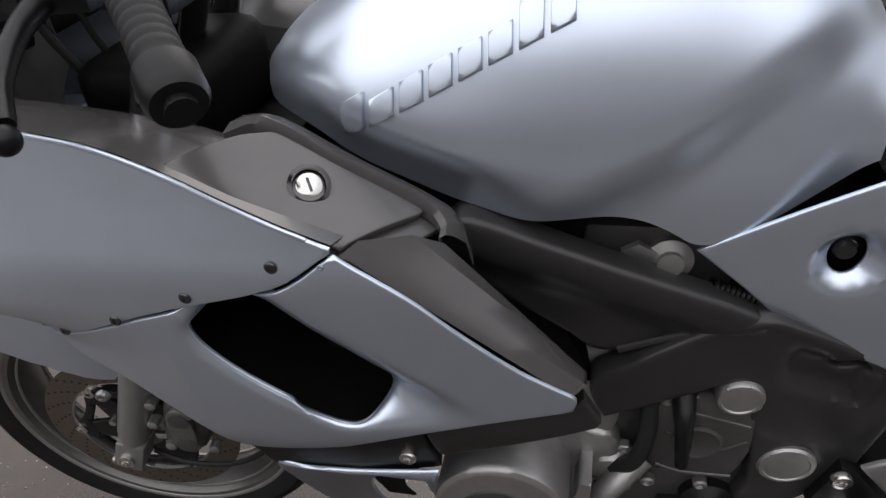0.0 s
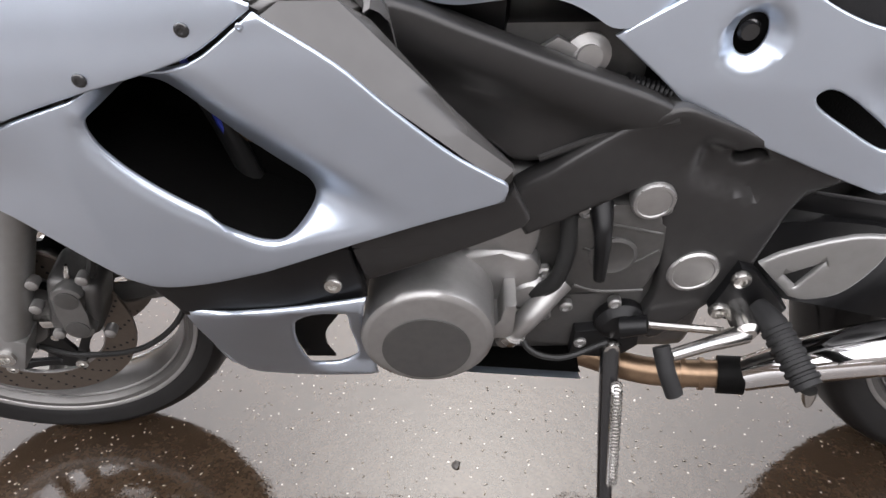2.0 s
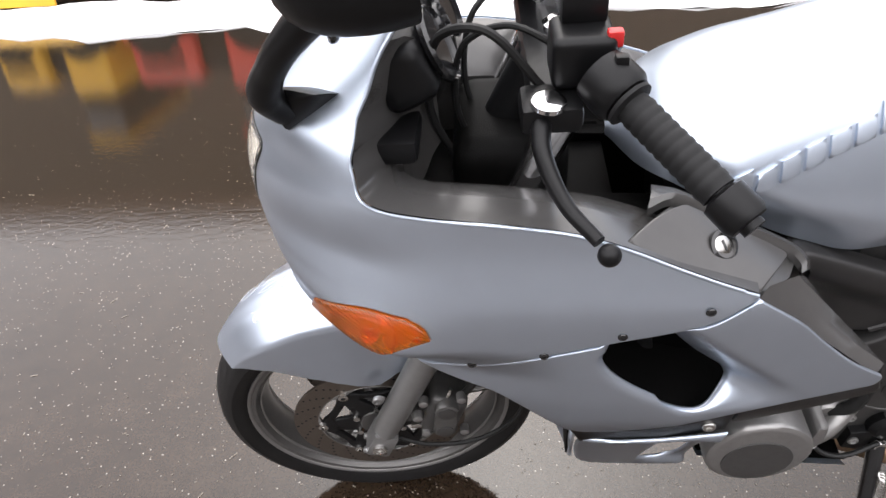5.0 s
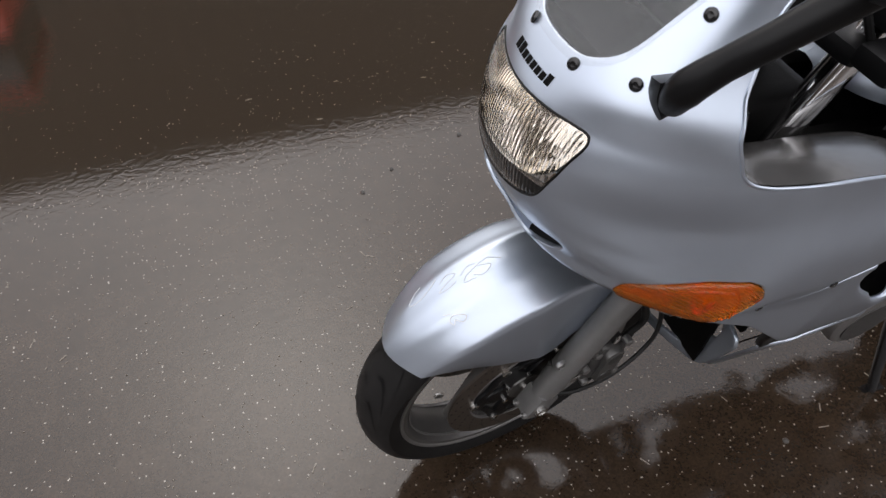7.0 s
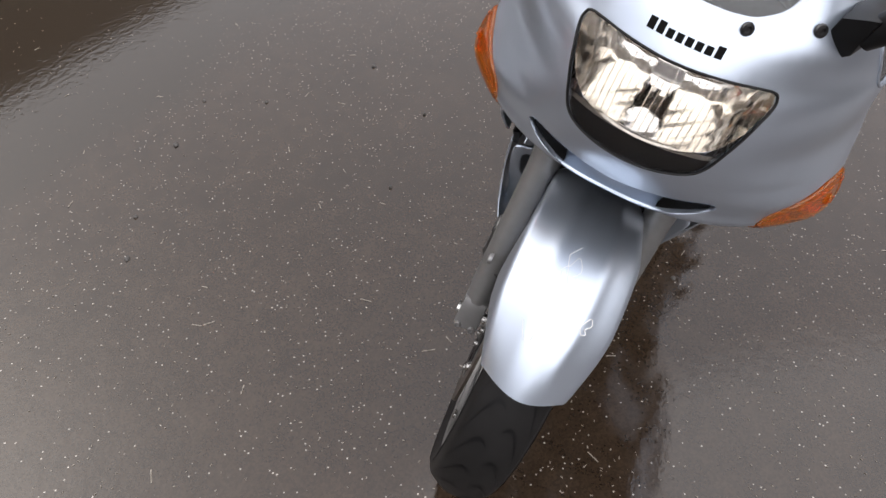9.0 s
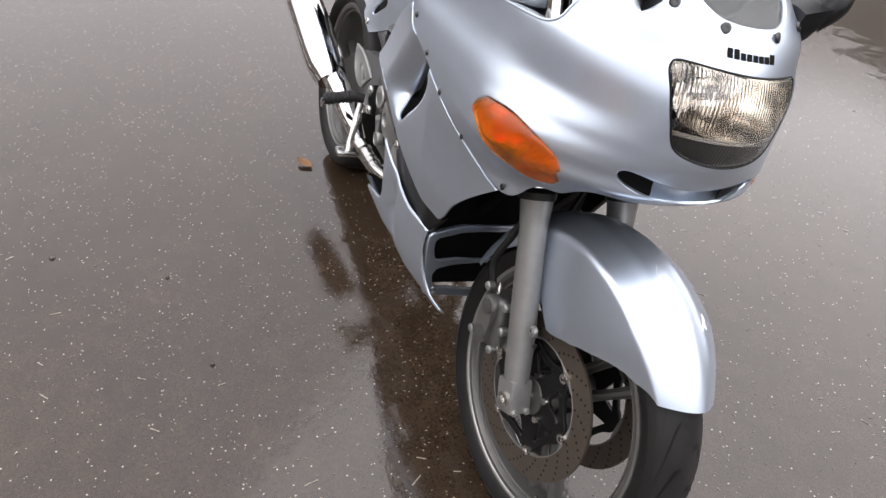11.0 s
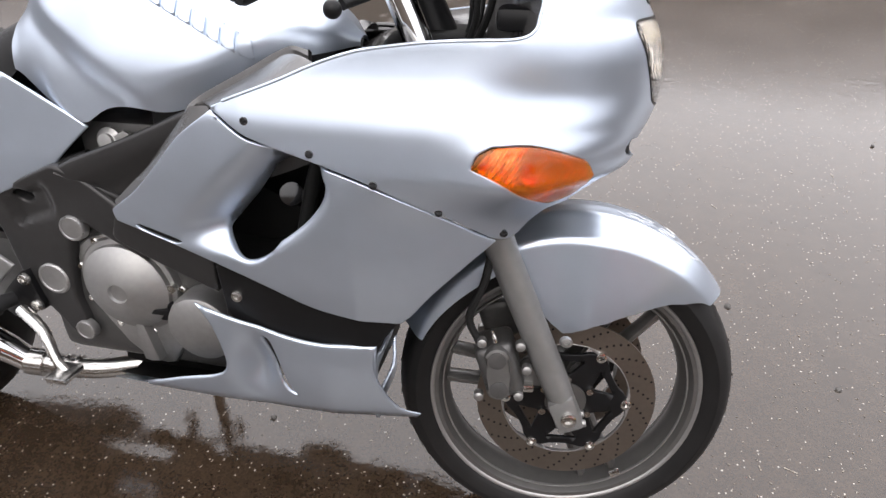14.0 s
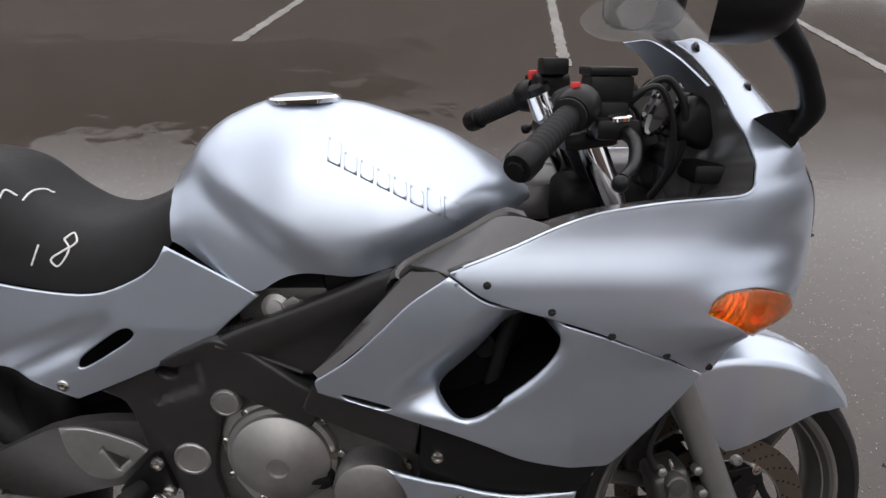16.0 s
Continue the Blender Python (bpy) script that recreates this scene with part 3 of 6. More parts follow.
end_wall_2 = part("end_wall_2", bm, WALL, None)
tagged(end_wall_2, "unseen brown wall added to close the yard's other end", "building", kind="structure")


# ---- cowl, with its nose ----
HEADLIGHT = front_line([(0.0, 0.932), (0.06, 0.933), (0.092, 0.933), (0.107, 0.930), (0.111, 0.921), (0.106, 0.897), (0.099, 0.864), (0.091, 0.840), (0.077, 0.825), (0.044, 0.815), (0.0, 0.811)])
HEADLIGHT = glide(HEADLIGHT[:-1] + [(0.0, 0.811)] + [(-a, b) for a, b in reversed(HEADLIGHT[1:-1])], 5, True)
MOUTH_HALF = 0.124


def mouth_line(y):
    return 0.7485 + 0.025 * (abs(y) / MOUTH_HALF) ** 1.6


def mouth_wide(y):
    return 0.0128 * max(0.0, 1 - (abs(y) / MOUTH_HALF) ** 10) ** 0.5


mouth_y = [MOUTH_HALF * math.sin(math.pi * (k / 40 - 0.5)) for k in range(41)]
MOUTH_FRONT = [(y, mouth_line(y) - mouth_wide(y)) for y in mouth_y] + [(y, mouth_line(y) + mouth_wide(y)) for y in reversed(mouth_y[1:-1])]
MOUTH = front_line(MOUTH_FRONT)
INDICATOR = side_line(glide([(0.138, 0.766), (0.131, 0.783), (0.113, 0.794), (0.066, 0.795), (0.022, 0.782), (-0.003, 0.768), (-0.014, 0.748), (0.002, 0.722), (0.020, 0.708), (0.045, 0.704), (0.071, 0.726), (0.098, 0.749)], 4, True, (0, 2, 6, 9)))
INDICATOR_LEFT = [(-a, b) for a, b in INDICATOR]
LOWER = side_line([(0.4795, 0.8165), (0.4289, 0.7845), (0.326, 0.7525), (0.264, 0.7305), (0.180, 0.692), (0.140, 0.668), (0.104, 0.646), (0.082, 0.649), (0.060, 0.674), (0.040, 0.690), (0.016, 0.695), (-0.010, 0.714)]) + front_line([(0.118, 0.722), (0.07, 0.718), (0.0, 0.716)])
UPPER = side_line([(0.4800, 0.8205), (0.4456, 0.8345), (0.3934, 0.8551), (0.3421, 0.8779), (0.2919, 0.8955), (0.2420, 0.905), (0.172, 0.9135), (0.132, 0.9155), (0.098, 0.917), (0.080, 0.922), (0.0715, 0.934), (0.0685, 0.952), (0.0735, 0.980), (0.087, 1.010), (0.101, 1.040), (0.121, 1.068), (0.146, 1.093), (0.176, 1.112)]) + front_line([(0.108, 1.116), (0.092, 1.088), (0.086, 1.045), (0.079, 1.008), (0.055, 0.990), (0.028, 0.985), (0.0, 0.984)])
upper_edge, lower_edge = glide(UPPER, 4, False, (17,)), glide(LOWER, 4)
left_half = list(reversed(upper_edge)) + lower_edge
outline = left_half[:-1] + [(-a, b) for a, b in reversed(left_half)][:-1]
cowl_bm = panel(outline, cowl, [HEADLIGHT, MOUTH, INDICATOR, INDICATOR_LEFT], 0.0065, 0.004, 0.002, 0.3)
upper_cowl = part("upper_cowl", cowl_bm, PAINT, bike, "silver-blue metallic upper fairing with a rounded nose")

# one curved channel behind the mouth below the lamp
rows = []
for k in range(7):
    d = k / 6
    deep, close = math.sin(d * math.pi / 2), math.cos(d * math.pi / 2)
    rows.append([Vector(cowl(at_y(y * (0.97 + 0.03 * close), z0), z0)) + Vector((deep * (0.030 + 0.05 * (y / MOUTH_HALF) ** 4), 0, 0.006 * d)) for y, z0 in ((y, mouth_line(y) + (z - mouth_line(y)) * (1.0 if k == 0 else close)) for y, z in MOUTH_FRONT)])
part("mouth_channel", skin(rows, True, False), PAINT, upper_cowl)
for s in (-1, 1):
    end_patch = [(s * y, mouth_line(y) + k * 0.92 * mouth_wide(y)) for k, ys in ((-1, (0.064, 0.080, 0.10, 0.114, 0.121)), (1, (0.121, 0.114, 0.10, 0.080, 0.070))) for y in ys]
    # dark patch laid in each mouth end, painting the shade of a hole
    part("mouth_shade_patch", panel(glide(front_line(end_patch), 3, True), lambda u, v: cowl(u, v, -0.006), [], 0.006, 0.002, 0.0, 0.3), DARK, upper_cowl)
    part("rolled_rim", tube([cowl(s * a, b, 0.0) for a, b in upper_edge[2:68]], 0.0021, 8, 0), PAINT, upper_cowl)

# headlight: bowl above a dark mask, clear lens, bulb shield
BOWL = [(a, 0.846 + (b - 0.811) * 0.70) for a, b in HEADLIGHT]
rows = []
for k in range(9):
    d = k / 8
    sc, back = math.cos(d * math.pi / 2) ** 0.6, 0.10 * math.sin(d * math.pi / 2)
    row = []
    for a, b in BOWL:
        p = cowl(a * sc, 0.889 + (b - 0.889) * sc)
        row.append((p[0] + back + 0.004, p[1], p[2]))
    rows.append(row)
headlight = part("headlight", panel([(a * 0.985, 0.872 + (b - 0.872) * 0.985) for a, b in HEADLIGHT], lambda u, v: cowl(u, v, 0.001), [], 0.010, 0.003, 0.006, 0.3), FLUTED, upper_cowl, "clear glass headlight lens with fluted pattern")
headlight.visible_shadow = False
part("reflector_bowl", skin(rows, True, False), REFLECTOR, upper_cowl)
part("lens_gasket", tube([cowl(a, b, -0.0008) for a, b in HEADLIGHT] + [cowl(*HEADLIGHT[0], -0.0008)], 0.0018, 6, 0), BLACK, upper_cowl, "thin black lens gasket")
bm = bmesh.new()
for k in range(27):
    u = -0.285 + k * 0.57 / 26
    zt, zb = 0.924, 0.853
    p, q = cowl(u, zt, -0.005), cowl(u, zb, -0.005)
    tube([p, q], 0.0008, 6, 0, bm)
fluting = part("lens_fluting", bm, GLASS, upper_cowl)
fluting.visible_shadow = False
tagged(fluting, "fine vertical fluting of the lens", kind="stuff")
bm = panel(front_line([(-0.092, 0.844), (0.092, 0.844), (0.094, 0.850), (-0.094, 0.850)]), lambda u, v: cowl(u, v, -0.006), [], 0.01, 0.002, 0, 0.3)
part("bowl_rim", bm, STEEL, upper_cowl)
bm = panel(glide(front_line([(-0.093, 0.845), (0.093, 0.845), (0.088, 0.834), (0.075, 0.823), (0.044, 0.813), (0.0, 0.809), (-0.044, 0.813), (-0.075, 0.823), (-0.088, 0.834)]), 3, True, (0, 1)), lambda u, v: cowl(u, v, -0.010), [], 0.01, 0.002, 0, 0.3)
part("lower_mask", bm, BLACK, upper_cowl)
bm = lathe([(0.0, 0), (0.018, 0.002), (0.02, 0.012), (0.017, 0.03)], (-0.035, 0, 0.888), (1, 0, 0), 20)
part("bulb_shield", bm, CHROME, upper_cowl)

# maker's plate on the nose: plain dark bars in place of the lettering
for i in range(8):
    y = -0.0385 + i * 0.0105
    hi = 0.9595 if i in (0, 6, 7) else 0.9565
    line = [(at_y(a, b), b) for a, b in ((y, 0.9490), (y + 0.0078, 0.9490), (y + 0.0078, hi), (y, hi))]
    bm = panel(line, lambda a, b: cowl(a, b, 0.0012), [], 0.006, 0.001, 0, 0.3)
    part("nose_bar", bm, DARK, upper_cowl)

# indicators
for s in (-1, 1):
    bm = panel(INDICATOR if s > 0 else INDICATOR_LEFT, lambda u, v: cowl(u, v, 0.004), [], 0.007, 0.006, 0.005, 0.3)
    ind = part("indicator", bm, AMBER, upper_cowl, "amber plastic front indicator lens")
    ind.visible_shadow = False
    bm = panel([(s * (0.64 + (a - 0.64) * 0.92), 0.752 + (b - 0.752) * 0.9) for a, b in INDICATOR], lambda u, v, k=at_x(0.05, 0.752): cowl(u, v, -0.030 + 0.024 * min(1.0, math.hypot((abs(u) - k) / 0.075, (v - 0.752) / 0.042)) ** 2), [], 0.006, 0.002, 0.0, 0.3)
    part("indicator_reflector", bm, AMBER_BACK, ind)
    bm = bmesh.new()
    bmesh.ops.create_uvsphere(bm, u_segments=16, v_segments=10, radius=0.011, matrix=Matrix.Translation(cowl(s * at_x(0.062, 0.756), 0.756, -0.010)))
    part("indicator_bulb", bm, AMBER, ind)
    part("lens_divider", tube([cowl(s * a, b, 0.0045) for a, b in side_line(((0.094, 0.792), (0.101, 0.776), (0.094, 0.750)))], 0.0012, 6, 5), AMBER, ind)
    part("lens_divider", tube([cowl(s * a, b, 0.0045) for a, b in side_line(((0.096, 0.786), (0.06, 0.787), (0.02, 0.770)))], 0.0011, 6, 5), AMBER, ind)
    hub_at, hub_n = vec(cowl(s * at_x(0.07, 0.770), 0.770, 0.0042)), Vector((-0.35, s, 0.05)).normalized()
    part("lens_ring", lathe([(0.0085, -0.001), (0.0085, 0.0003), (0.0072, 0.0003), (0.0072, -0.001)], hub_at, hub_n, 20), AMBER, ind)
    part("mounting_screw", bolt(cowl(s * at_x(0.124, 0.772), 0.772, 0.004), (-0.3, s, 0), 0.005, 0.002), AMBER, upper_cowl)

# screws along the seam
for s in (-1, 1):
    for x, z in ((0.432, 0.8055), (0.346, 0.769), (0.263, 0.7335), (0.180, 0.697)):
        p = vec(cowl(s * at_x(x, z), z))
        part("screw", bolt(p, (0, s, 0), 0.0056, 0.0022), GLOSS, upper_cowl)
    part("screw", bolt(cowl(s * at_x(0.098, 0.656), 0.656), (-0.4, s, 0), 0.0065, 0.003), GLOSS, upper_cowl)
    for u, z in side_line(((0.0545, 1.0515), (0.1395, 1.1045))) + front_line(((0.046, 0.9775), (0.110, 0.990))):
        p = vec(cowl(s * u, z))
        part("screw", bolt(p, (-0.8, s * 0.5, 0.4), 0.0075, 0.004), GLOSS, upper_cowl)

# ---- windscreen ----
SCREEN_EDGE = front_line([(0.0, 0.978), (0.030, 0.979), (0.056, 0.984), (0.083, 1.003), (0.090, 1.043), (0.096, 1.085), (0.110, 1.110)]) + [(1.0, 1.115), (1.14, 1.13), (1.18, 1.15), (1.10, 1.175), (0.9, 1.192), (0.5, 1.205), (0.0, 1.21)]
h = glide(SCREEN_EDGE, 4)
screen_line = h[:-1] + [(-a, b) for a, b in reversed(h)][:-1]
windscreen = part("windscreen", panel(screen_line, lambda u, v: cowl(u, v, 0.004), [], 0.012, 0.003, 0.003, 0.3), SCREEN, bike, "clear plastic windscreen with a lightly smoked tint")
windscreen.visible_shadow = False


# ---- side fairings with their vents ----
SIDE = [(0.4815, 0.8150), (0.5333, 0.7758), (0.574, 0.7325), (0.6195, 0.6870), (0.655, 0.660), (0.667, 0.650), (0.664, 0.633), (0.596, 0.613), (0.518, 0.587), (0.4395, 0.558), (0.371, 0.535), (0.322, 0.530), (0.293, 0.548), (0.245, 0.592), (0.201, 0.627), (0.150, 0.640), (0.106, 0.6435), (0.181, 0.6885), (0.265, 0.7275), (0.327, 0.7490), (0.4289, 0.7800)]
VENT = [(0.330, 0.727), (0.345, 0.739), (0.378, 0.748), (0.401, 0.739), (0.414, 0.722), (0.436, 0.693), (0.474, 0.651), (0.490, 0.634), (0.477, 0.613), (0.458, 0.600), (0.440, 0.604), (0.415, 0.622), (0.365, 0.663), (0.336, 0.700)]
VENT_CURVE = glide(VENT, 4, True)


def seg_dist(p, a, b):
    p, a, b = np.array(p), np.array(a), np.array(b)
    d = b - a
    return float((d[0] * (p[1] - a[1]) - d[1] * (p[0] - a[0])) / np.linalg.norm(d))


def side_skin(x, z, s):
    """The side panel: a scoop falls in from its rear edge towards the vent."""
    u = at_x(x, z)
    p = list(cowl(u, z))
    ahead = -seg_dist((x, z), (0.428, 0.786), (0.607, 0.610))
    base = seg_dist((x, z), (0.42, 0.588), (0.62, 0.606))
    roof = -seg_dist((x, z), (0.33, 0.766), (0.43, 0.800))
    d = 0.062 * step_up(0.0, 0.10, ahead) * step_up(0.0, 0.060, base) * step_up(-0.005, 0.035, roof)
    front_lip = seg_dist((x, z), (0.335, 0.735), (0.430, 0.600))
    d *= step_up(-0.004, 0.030, front_lip)
    return (p[0], s * (abs(p[1]) - d), z)


for s in (-1, 1):
    fn = lambda u, v, s=s: side_skin(u, v, s)
    line = SIDE if s < 0 else SIDE[:10] + [(0.369, 0.522), (0.300, 0.5055), (0.264, 0.502), (0.236, 0.503), (0.190, 0.560), (0.150, 0.602)] + SIDE[16:]
    line = glide(line, 4, True, (0, 6, 12, 16))
    holes = [VENT_CURVE]
    if s > 0:
        holes.append(glide([(0.560, 0.612), (0.570, 0.617), (0.625, 0.632), (0.632, 0.630), (0.620, 0.623), (0.572, 0.609)], 3, True))
    side = part("side_fairing", panel(line, fn, holes, 0.0065, 0.004, 0.002, lip=0.014), PAINT, bike, "silver-blue side fairing panel with a scooped vent")
    part("screw", bolt((0.472, s * (half(0.472, 0.806) + 0.0005), 0.806), (0, s, 0), 0.003, 0.001), PAINT, side)
    # unseen plate added behind the vent, with the hollow's shade in its colour
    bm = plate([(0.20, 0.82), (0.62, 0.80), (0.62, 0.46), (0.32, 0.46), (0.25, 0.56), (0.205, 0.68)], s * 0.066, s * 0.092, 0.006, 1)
    part("vent_shade_plate", bm, DARK, side)
    # near-black sheet added under the vent, hiding the ground and painting shade
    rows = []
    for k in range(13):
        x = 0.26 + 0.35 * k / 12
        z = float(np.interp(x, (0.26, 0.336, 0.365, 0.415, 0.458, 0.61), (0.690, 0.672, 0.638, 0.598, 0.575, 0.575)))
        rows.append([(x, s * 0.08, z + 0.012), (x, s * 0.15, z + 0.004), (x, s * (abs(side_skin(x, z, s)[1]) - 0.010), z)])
    part("vent_shade_floor", skin(rows), DARK, side)
    bm = tube([(0.35, s * 0.15, 0.78), (0.385, s * 0.14, 0.70), (0.41, s * 0.135, 0.60)], 0.012, 10)
    part("hose", bm, CABLE, side)
    bm = lathe([(0.0, 0), (0.018, 0.002), (0.018, 0.03), (0.0, 0.032)], (0.435, s * 0.12, 0.66), (-0.5, s, 0.3), 14)
    part("hose_clip", bm, BRONZE if s < 0 else GLOSS, side)
    if s < 0:
        part("breather_tube", tube([(0.375, -0.16, 0.76), (0.392, -0.15, 0.69), (0.40, -0.14, 0.62)], 0.0035, 8), BLUE, side)

# ---- dark lower rail under the side fairing ----
RAIL_LEFT = [(0.293, 0.541), (0.322, 0.525), (0.371, 0.530), (0.4395, 0.553), (0.518, 0.582), (0.525, 0.488), (0.445, 0.472), (0.38, 0.466), (0.324, 0.464)]
RAIL_RIGHT = [(0.240, 0.499), (0.264, 0.4975), (0.300, 0.501), (0.369, 0.517), (0.4395, 0.553), (0.518, 0.582), (0.523, 0.472), (0.473, 0.456), (0.40, 0.442), (0.364, 0.440), (0.286, 0.440)]
RAIL_B = [(0.520, 0.583), (0.596, 0.608), (0.664, 0.628), (0.673, 0.640), (0.690, 0.600), (0.684, 0.590), (0.602, 0.551), (0.528, 0.518)]
for s in (-1, 1):
    for name, line, corners in (("front_rail", RAIL_LEFT if s < 0 else RAIL_RIGHT, (0, 4, 5, 8) if s < 0 else (0, 5, 6, 10)), ("rear_rail", RAIL_B, (0, 3, 4, 7))):
        fn = lambda u, v, s=s: (u, s * (half(u, v) - 0.010), v)
        rail = part(name, panel(glide(line, 4, True, corners), fn, [], 0.012, 0.012, 0.004), BLACK if name == "front_rail" else SPAR, bike)
        if name == "front_rail":
            part("screw", bolt((0.494, s * (half(0.494, 0.520) - 0.010), 0.519), (0, s, 0), 0.010, 0.006, 16), STEEL, rail, "bright pan-head screw")

# ---- belly pan ----
def belly(x, z, s):
    """Belly pan half width: it tucks in towards the bottom and the front."""
    w = 0.214 - 1.5 * max(0.43 - z, 0) ** 2 - 0.030 * step_up(0.32, 0.25, z)
    if s < 0:
        w = 0.212 - 0.40 * max(0.475 - z, 0)
    w -= 0.14 * max(0.36 - x, 0) + 0.05 * max(x - 0.55, 0)
    return (x, s * w, z)


BELLY_RIGHT = [(0.57, 0.497), (0.52, 0.482), (0.473, 0.468), (0.40, 0.454), (0.364, 0.451), (0.279, 0.451), (0.284, 0.42), (0.280, 0.39), (0.262, 0.345), (0.240, 0.315), (0.216, 0.299), (0.224, 0.282), (0.30, 0.283), (0.366, 0.283), (0.483, 0.288), (0.605, 0.288), (0.713, 0.286), (0.70, 0.304), (0.62, 0.338), (0.54, 0.366), (0.528, 0.395), (0.545, 0.46)]
BELLY_LEFT = [(0.525, 0.498), (0.444, 0.483), (0.379, 0.476), (0.322, 0.471), (0.321, 0.416), (0.326, 0.356), (0.335, 0.299), (0.366, 0.291), (0.431, 0.282), (0.513, 0.287), (0.51, 0.337), (0.509, 0.411)]
SCOOP = glide([(0.439, 0.441), (0.468, 0.453), (0.494, 0.458), (0.494, 0.411), (0.492, 0.337), (0.482, 0.321), (0.454, 0.313), (0.431, 0.324)], 4, True)
SLIVER = glide([(0.462, 0.447), (0.452, 0.440), (0.438, 0.395), (0.424, 0.355), (0.415, 0.340), (0.432, 0.352), (0.448, 0.390), (0.460, 0.425)], 4, True)
for s in (-1, 1):
    line, turns = (BELLY_LEFT, (0, 3, 6, 9)) if s < 0 else (BELLY_RIGHT, (0, 5, 10, 11, 16))

    def fn(u, v, s=s):
        p = list(belly(u, v, s))
        # hollow behind the scoop
        d = 0.03 * math.exp(-(((u - 0.475) / 0.03) ** 2 + ((v - 0.385) / 0.055) ** 2)) if s > 0 else 0.012 * step_up(0.42, 0.46, u) * step_up(0.293, 0.323, v) * step_up(0.480, 0.460, v)
        return (p[0], p[1] - s * d, p[2])

    pan = part("belly_pan", panel(glide(line, 4, True, turns), fn, [SCOOP if s < 0 else SLIVER], 0.010, 0.004, 0.006), PAINT, bike, "silver-blue belly pan with a small scoop")
# plate added inside the left scoop, its near-black standing for shade
part("scoop_shade_plate", panel(glide([(0.415, 0.470), (0.498, 0.468), (0.480, 0.43), (0.460, 0.39), (0.452, 0.345), (0.456, 0.305), (0.418, 0.305)], 3, True, (0, 1, 5, 6)), lambda u, v: (u, belly(u, v, -1)[1] + 0.024, v), [], 0.012, 0.003, 0.0), DARK, bike)
rows = []
for i in range(10):
    x = 0.535 + 0.245 * i / 9
    zl, zr = float(np.interp(x, (0.53, 0.63, 0.78), (0.300, 0.284, 0.272))), 0.289
    rows.append([(x, -0.128, zl), (x, -0.112, zl - 0.010), (x, -0.05, 0.268), (x, 0.05, 0.265), (x, 0.10, 0.262), (x, belly(x, zr, 1)[1] - 0.004, zr)])
part("belly_floor", skin(rows), PAINT, bike)
# dark copy of the floor laid above it, shading the pan's inside by colour
part("floor_shade_sheet", skin([[(x, y * 0.95, z + 0.006) for x, y, z in row] for row in rows]), DARK, bike)
# backing added behind the front bars; near-black paints the dark interior
part("front_shade_plate", merge(box((0.319, -0.120, 0.290), (0.329, 0.160, 0.46), 0.003), box((0.318, -0.165, 0.455), (0.330, 0.165, 0.64), 0.004)), DARK, bike)
# front frame of the belly pan: two openings between painted bars
front = [(-0.168, 0.440), (0.0, 0.446), (0.185, 0.440), (0.190, 0.40), (0.175, 0.330), (0.165, 0.288), (0.10, 0.272), (0.0, 0.268), (-0.10, 0.276), (-0.135, 0.310), (-0.160, 0.38)]
gaps = [glide([(-0.125, 0.424), (0.165, 0.424), (0.168, 0.395), (0.150, 0.368), (-0.115, 0.372)], 3, True), glide([(-0.110, 0.350), (0.145, 0.346), (0.155, 0.330), (0.140, 0.300), (0.0, 0.288), (-0.095, 0.305)], 3, True)]
part("belly_front", panel(glide(front, 3, True), lambda u, v: (0.302 + 0.026 * step_up(0.02, -0.12, u) - 0.25 * max(abs(u) - 0.11, 0) - 0.10 * max(0.33 - v, 0), u, v), gaps, 0.014, 0.006, 0.004), PAINT, bike)
part("belly_screw", bolt((0.283, 0.150, 0.300), (-1, 0.4, 0), 0.007, 0.003), STEEL, bike)


SETTLING[0] = "all"
# ---- tank ----
def profile(table, x):
    return float(np.interp(x, [a for a, _ in table], [b for _, b in table]))


ROUNDED = {}


def shaped(table, x):
    """A table read with rounded turns."""
    if id(table) not in ROUNDED:
        xs = np.arange(table[0][0] - 0.02, table[-1][0] + 0.02, 0.001)
        raw = np.interp(np.concatenate([xs + d for d in (-0.016, -0.008, 0, 0.008, 0.016)]), [a for a, _ in table], [b for _, b in table]).reshape(5, -1).mean(0)
        ROUNDED[id(table)] = (xs[0], raw.tolist())
    x0, ys = ROUNDED[id(table)]
    k = min(max((x - x0) / 0.001, 0), len(ys) - 1.001)
    i = int(k)
    return ys[i] + (ys[i + 1] - ys[i]) * (k - i)


T_TOP = [(0.338, 0.886), (0.350, 0.905), (0.379, 0.929), (0.467, 0.977), (0.597, 1.018), (0.70, 1.030), (0.76, 1.020), (0.82, 0.995), (0.86, 0.962), (0.885, 0.915)]
T_LOW = [(0.338, 0.880), (0.411, 0.872), (0.463, 0.843), (0.540, 0.804), (0.600, 0.786), (0.645, 0.790), (0.690, 0.790), (0.72, 0.780), (0.757, 0.752), (0.82, 0.790), (0.885, 0.832)]
T_WIDE = [(0.338, 0.02), (0.345, 0.06), (0.36, 0.098), (0.40, 0.135), (0.46, 0.157), (0.55, 0.166), (0.70, 0.164), (0.80, 0.152), (0.885, 0.120)]
T_CREASE = [(0.33, 0.78), (0.607, 0.800), (0.663, 0.835), (0.725, 0.872), (0.785, 0.920), (0.84, 0.962), (0.9, 0.98)]


